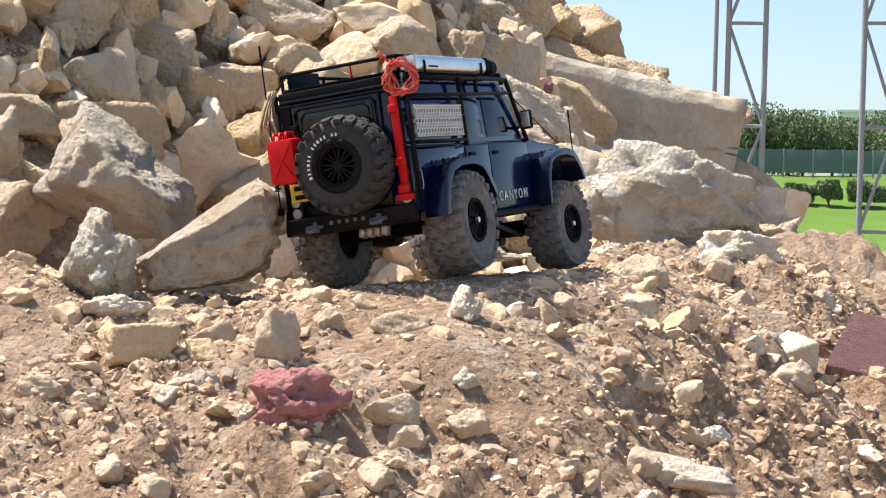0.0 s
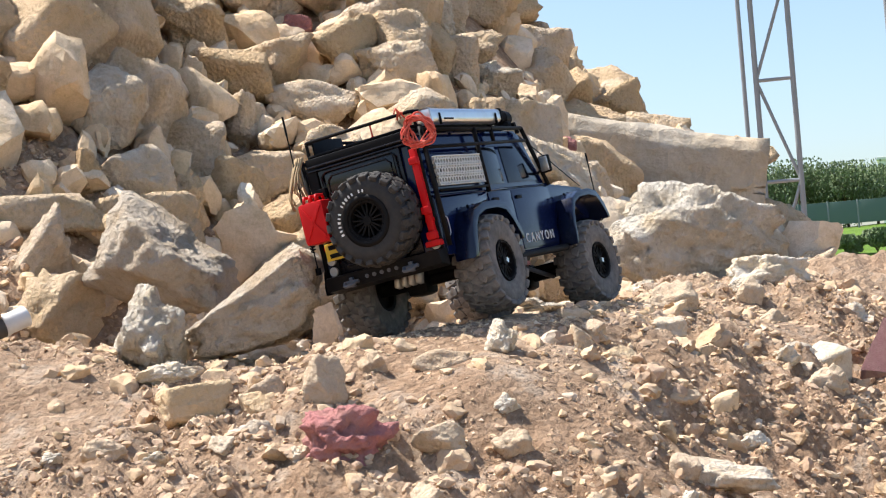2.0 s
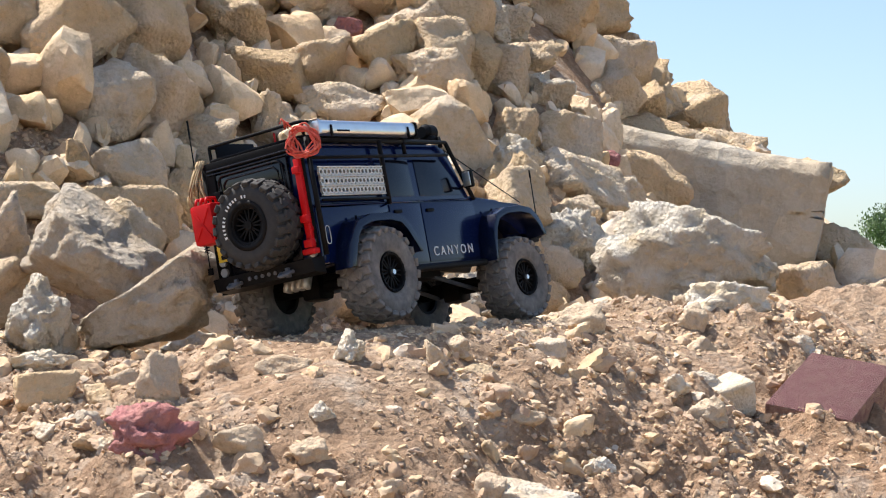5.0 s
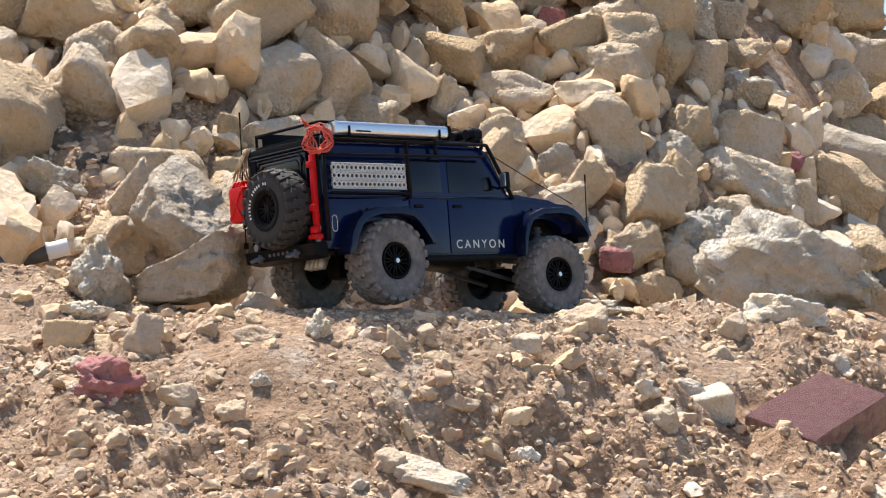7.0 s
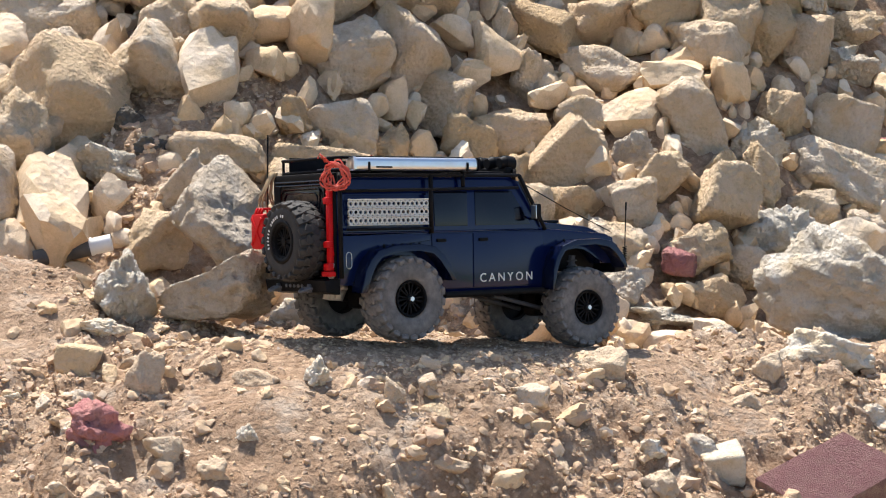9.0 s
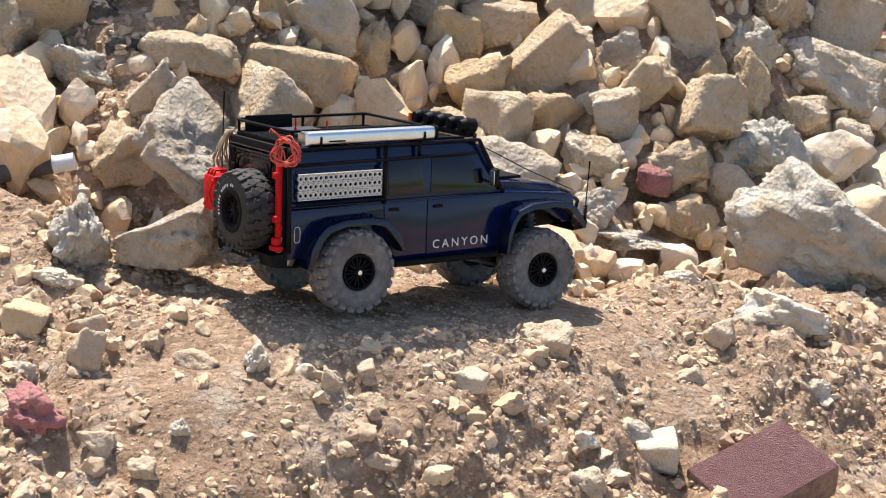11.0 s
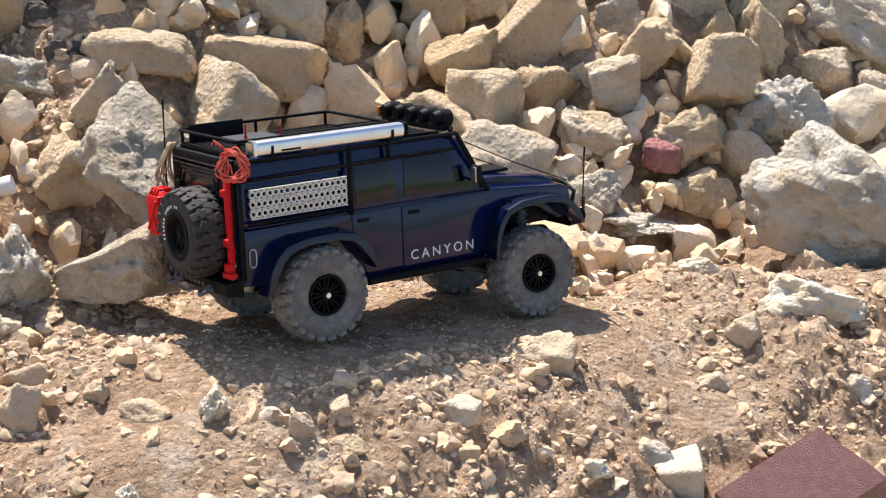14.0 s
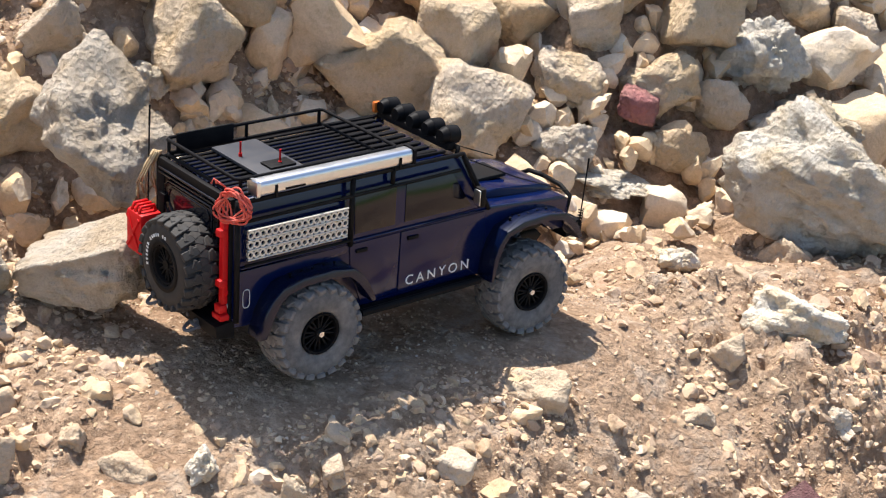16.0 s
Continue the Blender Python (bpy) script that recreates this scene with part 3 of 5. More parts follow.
def concrete_slab():
    """A long broken concrete beam with worn arrises, lying across the heap's end."""
    bm = bmesh.new()
    bmesh.ops.create_cube(bm, size=1.0)
    bmesh.ops.subdivide_edges(bm, edges=bm.edges[:], cuts=26, use_grid_fill=True)
    for v in bm.verts:
        x, y, z = v.co
        c = Vector((x * 0.80, y * 0.25, z * 0.29))
        edge = max(0.0, abs(y) + abs(z) - 0.86) * 0.10
        c.y -= math.copysign(edge, y)
        c.z -= math.copysign(edge, z)
        if x < -0.3:
            c.z -= (-0.3 - x) * 0.35 * max(0, z + 0.2)
        if x > 0.36 and z < 0:
            c.z += (x - 0.36) * 0.25
        p = c * 9
        c += Vector((noise.noise(p), noise.noise(p + Vector((5, 1, 2))), noise.noise(p + Vector((9, 4, 7))))) * 0.008
        c += Vector((noise.noise(p * 4), noise.noise(p * 4 + Vector((5, 1, 2))), noise.noise(p * 4 + Vector((9, 4, 7))))) * 0.003
        v.co = c
    for f in bm.faces:
        f.smooth = True
    ob = link_mesh("concrete_slab", bm, CONCRETE)
    ob.matrix_world = pose(2.128, 0.563, 0.315, 0, 12.5, -69)
    for k in (-0.3, -0.1, 0.1, 0.3):
        KEEP.append((ob.location.x - 0.05 + 0.41 * k, ob.location.y - 0.91 * k, 0.17))
    return tagged(ob, "long weathered grey concrete slab lying on the heap", "concrete slab")


concrete_slab()


def build_heap():
    """Boulders of the heap, laid largest first; those at the back and the small ones are joined."""
    rng = random.Random(11)
    made, spots, singles = [], [], 0
    for n in range(16000):
        size = rng.uniform(0.15, 0.225) if n < 2600 else rng.uniform(0.10, 0.15) if n < 5000 else rng.uniform(0.06, 0.10)
        back, r = rng.uniform(0.15, 3.1), rng.uniform(-2.6, 1.5)
        if back < heap_foot(r) + size * 0.5 or crest_height(r) < 0.0:
            continue
        x, y = heap_point(back, r)
        if any((x - a) ** 2 + (y - b) ** 2 < (0.72 * c + 0.34 * size) ** 2 for a, b, c in KEEP):
            continue
        if any((x - a) ** 2 + (y - b) ** 2 < (0.255 * (size + c)) ** 2 for a, b, c in made):
            continue
        made.append((x, y, size))
        z = base_height(x, y) + size * rng.uniform(0.1, 0.4)
        if singles >= 248 or (r < -1.4 or size < 0.075):
            spots.append((x, y, z, size * 1.1, 0.3))
            continue
        singles += 1
        pick = rng.random()
        lib, word = (LIB_LIME, "cream limestone") if pick < 0.8 else (LIB_WHITE, "pale chalky limestone") if pick < 0.9 else (LIB_OCHRE, "ochre limestone")
        dims = (size * rng.uniform(0.9, 1.35), size * rng.uniform(0.8, 1.15), size * rng.uniform(0.7, 1.05))
        turn = (rng.uniform(-40, 40), rng.uniform(-40, 40), rng.uniform(0, 360))
        stone("boulder", rng.choice(lib), (x, y, z), dims, turn,
              ("large " if size > 0.17 else "") + word + " boulder in the rubble heap", "boulder", "boulders of the rubble heap")
    return spots


HEAP_REST = build_heap()


def loose_stones(name, mat, rng, spots, detail, shapes=14, label="", category="gravel", kw_rough=0.10, cuts=7, tilt=3.14):
    """Many small stones joined: spots gives x, y, z, size, sink; tilt is how far they lean."""
    lib = []
    for i in range(shapes):
        seed = rng.randrange(9999)
        bm = stone_bmesh(seed, detail=detail, cuts=cuts, rough=kw_rough) if detail else chip_bmesh(seed, cuts)
        bm.verts.ensure_lookup_table()
        lib.append((np.array([v.co for v in bm.verts]), np.array([[v.index for v in f.verts] for f in bm.faces])))
        bm.free()
    vs, fs, at = [], [], 0
    for x, y, z, size, sink in spots:
        co, tri = lib[rng.randrange(shapes)]
        turn = np.array(Euler((rng.uniform(-tilt, tilt), rng.uniform(-tilt, tilt), rng.uniform(0, 6.28))).to_matrix())
        dims = np.array([rng.uniform(0.75, 1.3), rng.uniform(0.65, 1.0), rng.uniform(0.5, 0.9)]) * size * 0.5
        vs.append((co * dims) @ turn.T + np.array([x, y, z + size * (0.3 - sink)]))
        fs.append(tri + at)
        at += len(co)
    me = bpy.data.meshes.new(name)
    me.from_pydata(np.concatenate(vs).tolist(), [], np.concatenate(fs).tolist())
    me.shade_smooth()
    me.set_sharp_from_angle(angle=0.6)
    me.materials.append(mat)
    return tagged(new(name, me), label, category, kind="stuff")


BRICK = (0.462, -0.480)
CUBE_PLACE = (0.348, -0.384)


def clear_of_truck(x, y, size):
    """Whether a stone of that size at x, y stays out of the wheels and the axles."""
    in_x = -0.10 - size < x < 0.42 + size
    return not (in_x and -0.135 - size * 0.6 < y < 0.135 + size * 0.6)


def build_gravel():
    """Stones of all sizes, from grit to fist-sized, thicker in drifts."""
    rng = random.Random(5)
    grit, fine, coarse, fill = [], [], [], []

    def strew(spots, count, middle, spread, least, most, drift, sink):
        while len(spots) < count:
            x, y = rng.uniform(-0.95, 1.4), rng.uniform(-1.1, 0.9)
            s = -0.78 * x - 0.62 * y
            if s < -0.75 or s > 1.0 or rng.random() > 0.22 + 0.78 * patch(x, y) or noise.noise((x * drift, y * drift, 2.0 + drift)) < rng.uniform(-0.95, 0.32):
                continue
            size = min(most, max(least, rng.lognormvariate(math.log(middle), spread)))
            if math.hypot(x - BRICK[0], y - BRICK[1]) < 0.075 or math.hypot(x - CUBE_PLACE[0], y - CUBE_PLACE[1]) < 0.035:
                continue
            if clear_of_truck(x, y, size) or size < 0.008:
                spots.append((x, y, ground_height(x, y), size, rng.uniform(*sink)))

    strew(grit, 27000, 0.0050, 0.3, 0.003, 0.009, 5.5, (0.2, 0.45))
    strew(fine, 19000, 0.0094, 0.42, 0.006, 0.024, 4.0, (0.30, 0.55))
    strew(coarse, 4600, 0.0180, 0.46, 0.011, 0.055, 3.0, (0.25, 0.5))
    while len(fill) < 2600:
        back, r = rng.uniform(0.2, 3.0), rng.uniform(-2.3, 1.45)
        if back < heap_foot(r) - 0.1:
            continue
        x, y = heap_point(back, r)
        if crest_height(r) > -0.2 and clear_of_truck(x, y, 0.10):
            fill.append((x, y, base_height(x, y), rng.uniform(0.03, 0.075), rng.uniform(0.0, 0.3)))
    while len(fill) < 2900:
        x, y = heap_point(rng.uniform(0.34, 0.85), rng.uniform(-0.35, 0.32))
        if clear_of_truck(x, y, 0.08):
            fill.append((x, y, base_height(x, y), rng.uniform(0.025, 0.06), rng.uniform(0.1, 0.35)))
    loose_stones("grit", GRAVEL, rng, grit, 0, 30, "tan limestone grit and soil crumbs strewn over the mound", cuts=10, tilt=0.7)
    loose_stones("fine_gravel", GRAVEL, rng, fine, 0, 40, "fine tan limestone gravel strewn over the mound", cuts=18, tilt=0.5)
    loose_stones("coarse_gravel", GRAVEL, rng, [c for c in coarse if c[3] < 0.023], 2, 24, "cream limestone chippings strewn over the mound", kw_rough=0.12, cuts=5, tilt=0.5)
    loose_stones("coarse_gravel", GRAVEL, rng, [c for c in coarse if c[3] >= 0.023], 3, 24, "coarse cream limestone chippings strewn over the mound", kw_rough=0.12, cuts=5, tilt=0.5)
    close = [f for f in fill if 0.78 * f[0] + 0.62 * f[1] < 0.85]
    loose_stones("heap_rubble", LIMEREST, rng, close, 3, 24, "small limestone rubble at the foot of the heap", category="rubble", cuts=4)
    loose_stones("heap_rubble", LIMEREST, rng, [f for f in fill if f not in close], 2, 24, "small limestone rubble between the boulders", category="rubble", cuts=4)
    loose_stones("heap_rest", LIMEREST, rng, [h for h in HEAP_REST if h[3] < 0.09], 2, 24, "small limestone boulders filling the heap", "rubble", 0.08, 5)
    loose_stones("heap_rest", LIMEREST, rng, [h for h in HEAP_REST if h[3] >= 0.09], 3, 24, "smaller and farther limestone boulders of the heap", "rubble", 0.08, 5)


build_gravel()

# Stones lying on the slope that can be told apart.
G = "stones lying on the mound"
CUBE = stone_mesh("stone", WHITELIME, seed=77, detail=4, block=1.0, rough=0.02, cuts=0)
lying("stone", CUBE, *CUBE_PLACE, (0.062, 0.058, 0.050), (18, -10, -34), "squared white stone cube lying on the slope", 0.15, group=G)
lying("stone", LIB_RED[3], -0.442, -0.106, (0.092, 0.078, 0.080), (20, 10, -64), "crumbling dark red stone on the slope", 0.25, group=G)
lying("stone", LIB_OCHRE[2], -0.379, 0.116, (0.104, 0.065, 0.052), (0, 0, -64), "flat ochre stone lying on the slope", 0.33, group=G)
lying("stone", LIB_LIME[3], -0.358, -0.036, (0.056, 0.054, 0.072), (0, 0, -64), "upright cream stone lodged in the slope", 0.38, group=G)
lying("stone", LIB_WHITE[0], 0.071, 0.288, (0.090, 0.061, 0.056), (0, 0, -64), "white stone with an ochre side on the crest", 0.38, group=G)
lying("stone", LIB_OCHRE[3], -0.043, -0.250, (0.056, 0.036, 0.030), (0, 0, -64), "orange-brown stone on the crest", 0.43, group=G)
lying("stone", LIB_GREY[3], 0.323, -0.344, (0.100, 0.064, 0.052), (0, 0, -64), "greyish boulder bedded in the crest", 0.48, group=G)
lying("stone", LIB_LIME[9], 0.196, -0.424, (0.071, 0.052, 0.052), (0, 0, -64), "cream stone on the slope", 0.43, group=G)
lying("stone", LIB_GREY[0], -0.198, -0.403, (0.106, 0.066, 0.050), (0, 0, -64), "pale grey flat stone slab sliding down the slope", 0.43, group=G)
lying("stone", LIB_WHITE[3], -0.010, -0.384, (0.041, 0.032, 0.035), (0, 0, -64), "small white stone on the slope", 0.38, group=G)
lying("stone", LIB_LIME[7], -0.234, -0.115, (0.063, 0.044, 0.041), (0, 0, -64), "tilted cream stone on the slope", 0.48, group=G)
lying("stone", LIB_LIME[1], -0.393, -0.187, (0.057, 0.038, 0.032), (0, 0, -64), "cream stone low on the slope", 0.43, group=G)
lying("stone", LIB_LIME[12], -0.099, -0.221, (0.032, 0.032, 0.043), (0, 0, -64), "upright cream stone bedded in the slope", 0.48, group=G)
lying("stone", LIB_GREY[2], -0.419, 0.014, (0.089, 0.061, 0.057), (0, 0, -64), "dusty grey stone bedded in the slope", 0.53, group=G)
lying("stone", LIB_LIME[15], -0.267, -0.048, (0.039, 0.034, 0.042), (0, 0, -64), "cream stone bedded in the slope", 0.48, group=G)
lying("stone", LIB_WHITE[1], -0.304, -0.218, (0.031, 0.024, 0.026), (0, 0, -64), "small white stone on the slope", 0.38, group=G)
lying("stone", LIB_LIME[19], 0.103, -0.254, (0.057, 0.040, 0.038), (0, 0, -64), "flat pale stone on the crest", 0.48, group=G)
lying("stone", LIB_WHITE[3], -0.309, 0.188, (0.072, 0.045, 0.036), (0, 0, -66), "pale rounded stone on the crest of the mound", 0.38, group=G)
lying("stone", LIB_LIME[5], -0.500, 0.135, (0.055, 0.036, 0.030), (0, 0, -66), "cream stone low on the slope", 0.48, group=G)
lying("stone", LIB_WHITE[1], -0.175, -0.161, (0.042, 0.039, 0.052), (0, 0, -36), "small white stone on the slope", 0.38, group=G)
lying("stone", LIB_LIME[2], 0.594, -0.226, (0.061, 0.051, 0.061), (0, 0, -36), "cream stone on the slope ahead of the truck", 0.38, group=G)
lying("stone", LIB_WHITE[3], 0.685, -0.030, (0.070, 0.049, 0.045), (0, 0, -36), "flat cream stone ahead of the truck", 0.43, group=G)
lying("stone", LIB_OCHRE[2], 0.079, -0.300, (0.040, 0.027, 0.025), (0, 0, -36), "small ochre stone low on the slope", 0.38, group=G)
lying("stone", LIB_WHITE[2], 0.226, -0.369, (0.039, 0.032, 0.037), (0, 0, -36), "small white stone low on the slope", 0.28, group=G)
lying("stone", LIB_LIME[1], -0.302, 0.068, (0.066, 0.050, 0.052), (0, 0, -36), "cream stone on the crest of the mound", 0.38, group=G)
lying("stone", LIB_LIME[14], -0.361, -0.244, (0.037, 0.031, 0.037), (0, 0, -36), "cream stone low on the slope", 0.43, group=G)
lying("stone", LIB_LIME[7], -0.069, -0.325, (0.047, 0.030, 0.025), (0, 0, -36), "flat pale stone on the slope", 0.38, group=G)
lying("stone", LIB_LIME[12], 0.901, -0.070, (0.090, 0.072, 0.082), (0, 0, -36), "cream stone bedded in the crest", 0.53, group=G)
lying("stone", LIB_WHITE[0], 0.734, -0.217, (0.148, 0.097, 0.083), (0, 0, -42), "white topped stone on the slope", 0.33, group=G)
lying("stone", LIB_LIME[14], 0.270, -0.200, (0.076, 0.064, 0.076), (0, 0, -42), "ochre stone bedded below the front wheel", 0.58, group=G)
lying("stone", LIB_GREY[3], 0.679, -0.354, (0.070, 0.050, 0.049), (0, 0, -42), "greyish stone low on the slope", 0.43, group=G)
lying("stone", LIB_LIME[0], 0.492, -0.284, (0.053, 0.038, 0.037), (0, 0, -42), "cream stone bedded in a ledge", 0.48, group=G)


def scattered_stones(count):
    """Fist-sized stones half bedded in the stony drifts of the slope."""
    rng = random.Random(37)
    while count:
        x, y = rng.uniform(-0.8, 1.2), rng.uniform(-1.0, 0.45)
        s = -0.78 * x - 0.62 * y
        size = rng.uniform(0.022, 0.044)
        if not 0.12 < s < 0.95 or math.hypot(x - BRICK[0], y - BRICK[1]) < 0.13 or rng.random() > patch(x, y) or not clear_of_truck(x, y, size + 0.03):
            continue
        count -= 1
        pick = rng.random()
        lib, word = (LIB_LIME, "dusty cream") if pick < 0.7 else (LIB_WHITE, "pale chalky") if pick < 0.85 else (LIB_OCHRE, "ochre")
        dims = (size * rng.uniform(0.9, 1.4), size * rng.uniform(0.8, 1.1), size * rng.uniform(0.6, 0.9))
        turn = (rng.uniform(-25, 25), rng.uniform(-25, 25), rng.uniform(0, 360))
        lying("stone", rng.choice(lib), x, y, dims, turn, word + " stone bedded in the slope", rng.uniform(0.4, 0.6), group=G)


scattered_stones(70)


def paving_brick():
    bm = bmesh.new()
    box(bm, (0, 0, 0), (0.176, 0.116, 0.056), 0.003, seg=2)
    bmesh.ops.subdivide_edges(bm, edges=bm.edges[:], cuts=3, use_grid_fill=True)
    for v in bm.verts:
        v.co += Vector((noise.noise(v.co * 60), noise.noise(v.co * 60 + Vector((3, 1, 8))), noise.noise(v.co * 60 + Vector((8, 5, 2))))) * 0.0016
    for f in bm.faces:
        f.smooth = True
    for e in bm.edges:
        e.smooth = e.calc_face_angle(0) < 0.6
    bm.normal_update()
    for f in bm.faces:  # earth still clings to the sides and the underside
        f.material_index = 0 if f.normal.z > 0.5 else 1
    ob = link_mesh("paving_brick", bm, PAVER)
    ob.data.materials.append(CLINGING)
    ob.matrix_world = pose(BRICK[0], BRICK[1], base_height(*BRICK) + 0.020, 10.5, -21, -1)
    return tagged(ob, "purplish red concrete paving brick lying tilted on the slope", "brick")


paving_brick()


def heap_pipe(a, b, r):
    """A short dark pipe with a white end, lying among the boulders."""
    ob = new("pipe")
    a, b = Vector(a), Vector(b)
    bm = bmesh.new()
    cyl(bm, a, a + (b - a) * 0.74, r, 20)
    part("sleeve", bm, PIPE, ob, "black pipe sleeve")
    bm = bmesh.new()
    cyl(bm, a + (b - a) * 0.74, b, r * 0.97, 20)
    cyl(bm, a + (b - a) * 0.72, a + (b - a) * 0.76, r * 1.06, 20)
    part("end", bm, WHITE, ob, "white pipe end")
    return tagged(ob, "short black pipe with a white end among the boulders", "pipe")


heap_pipe((-0.267, 0.557, 0.010), (-0.164, 0.503, 0.051), 0.014)


# ---- distance ----
def lattice_mast(x, y, turn, width, height):
    """A steel lattice mast: two tubular legs, rungs and braces."""
    ob = new("lattice_mast")
    ob.matrix_world = pose(x, y, -0.62, 0, 0, turn)
    for side in (-0.5, 0.5):
        bm = bmesh.new()
        cyl(bm, (side * width, 0, 0), (side * width, 0, height), 0.042, 12)
        part("leg", bm, STEEL, ob)
    steps = int(height / 1.55)
    for i in range(steps):
        z = 0.6 + i * 1.55
        bm = bmesh.new()
        cyl(bm, (-0.5 * width, 0, z), (0.5 * width, 0, z), 0.028, 8)
        part("rung", bm, STEEL, ob)
        bm = bmesh.new()
        a = 1 if i % 2 else -1
        cyl(bm, (-0.5 * width * a, 0, z), (0.5 * width * a, 0, z + 1.55), 0.026, 8)
        part("brace", bm, STEEL, ob)
    return tagged(ob, "grey galvanised steel lattice mast standing beyond the mound", "mast", "lattice masts")


lattice_mast(22.9, 5.35, 103, 0.55, 14.0)
lattice_mast(23.3, 3.42, 101, 0.5, 14.0)
bm = bmesh.new()
cyl(bm, (0, 0, 0), (0, 0, 14), 0.035, 10)
pole = link_mesh("pole", bm, STEEL)
pole.matrix_world = pose(22.8, 5.80, -0.62)
tagged(pole, "thin grey steel pole standing beside the lattice mast", "pole")


def loose(rng):
    return max(-1.7, min(1.7, rng.gauss(0, 1)))


def tree(x, y, height, spread, seed):
    """A broadleaf tree: tapered trunk, limbs and a loose crown of leaf clumps."""
    rng = random.Random(seed)
    ob = new("tree")
    ob.matrix_world = pose(x, y, base_height(x, y) - 0.3)
    bm = bmesh.new()
    sweep(bm, [(0, 0, 0), (0.1, 0, height * 0.25), (0.0, 0.1, height * 0.5)], height * 0.025, 7)
    tips = []
    for k in range(7):
        a = rng.uniform(0, 6.28)
        tip = (math.cos(a) * spread * rng.uniform(0.4, 0.9), math.sin(a) * spread * rng.uniform(0.4, 0.9), height * rng.uniform(0.55, 0.92))
        sweep(bm, [(0.05, 0, height * rng.uniform(0.2, 0.45)), (tip[0] * 0.5, tip[1] * 0.5, tip[2] * 0.75), tip], height * 0.009, 5)
        tips.append(tip)
    part("trunk", bm, BARK, ob)
    verts, faces = [], []
    for _ in range(7000):
        t = rng.choice(tips)
        rad = spread * 0.55
        c = Vector((t[0] + loose(rng) * rad * 0.6, t[1] + loose(rng) * rad * 0.6, t[2] + loose(rng) * rad * 0.42))
        q = Euler((rng.uniform(0, 6.28), rng.uniform(0, 6.28), 0)).to_matrix()
        w = rng.uniform(0.045, 0.095)
        i = len(verts)
        verts += [c + q @ Vector(p) * w for p in ((-1, -0.4, 0), (0.3, -0.6, 0.25), (1, 0.2, 0), (-0.2, 0.6, 0.25))]
        faces.append((i, i + 1, i + 2, i + 3))
    me = bpy.data.meshes.new("crown")
    me.from_pydata(verts, [], faces)
    me.materials.append(LEAF)
    crown = new("crown", me)
    crown.parent = ob
    return tagged(ob, "bushy distant tree, leaf green paled for haze", "tree", "trees along the far field")


def palm(x, y, height, seed):
    rng = random.Random(seed)
    ob = new("palm_tree")
    ob.matrix_world = pose(x, y, base_height(x, y) - 0.3)
    bm = bmesh.new()
    cyl(bm, (0, 0, 0), (0.1, 0, height), 0.2, 9, 0.14)
    part("trunk", bm, BARK, ob)
    bm = bmesh.new()
    for k in range(34):
        a, up = rng.uniform(0, 6.28), rng.uniform(-0.3, 1.2)
        prev = None
        for i in range(7):
            u = i / 6
            d = 0.9 * u
            p = Vector((0.1 + math.cos(a) * d, math.sin(a) * d, height + up * d - 0.9 * d * d))
            side = Vector((-math.sin(a), math.cos(a), 0)) * 0.10 * math.sin(math.pi * (0.12 + 0.85 * u))
            row = (bm.verts.new(p - side - Vector((0, 0, 0.1))), bm.verts.new(p), bm.verts.new(p + side - Vector((0, 0, 0.1))))
            if prev:
                bm.faces.new((prev[0], prev[1], row[1], row[0]))
                bm.faces.new((prev[1], prev[2], row[2], row[1]))
            prev = row
    part("crown", bm, LEAF, ob)
    return tagged(ob, "palm tree with drooping fronds in the distance", "palm tree")


rng = random.Random(21)
for i in range(24):
    turn = 72.5 + i * 0.62 + rng.uniform(-0.3, 0.3)
    d = rng.uniform(84, 98)
    tall = rng.uniform(2.0, 3.4)
    tree(-1.67 + math.sin(radians(turn)) * d, -0.8 + math.cos(radians(turn)) * d, tall, rng.uniform(1.5, 2.3), 300 + i)
for i in range(7):
    turn = 74.5 + i * 1.5 + rng.uniform(-0.5, 0.5)
    tree(-1.67 + math.sin(radians(turn)) * 66, -0.8 + math.cos(radians(turn)) * 66, rng.uniform(1.0, 1.4), rng.uniform(0.4, 0.6), 340 + i)
palm(-1.67 + 80 * math.sin(radians(74.2)), -0.8 + 80 * math.cos(radians(74.2)), 3.0, 9)


def far_fence():
    """A long screened fence across the far lawn: posts and dull green panels."""
    ob = new("fence")
    for i in range(14):
        a, b = radians(72.0 + i), radians(73.0 + i)
        p = Vector((math.sin(a) * 80, math.cos(a) * 80 - 0.8, 0))
        q = Vector((math.sin(b) * 80, math.cos(b) * 80 - 0.8, 0))
        p.z, q.z = base_height(p.x, p.y), base_height(q.x, q.y)
        bm = bmesh.new()
        cyl(bm, p - Vector((0, 0, 0.3)), p + Vector((0, 0, 1.15)), 0.05, 8)
        part("post", bm, STEEL, ob)
        bm = bmesh.new()
        along = (q - p).normalized()
        m = Matrix.Rotation(math.atan2(along.y, along.x), 4, "Z")
        box(bm, (p + q) / 2 + Vector((0, 0, 0.55)), ((q - p).length - 0.02, 0.04, 1.1), 0.01, m)
        part("panel", bm, SCREEN, ob)
    return tagged(ob, "dull green screened fence across the far lawn", "fence")


far_fence()


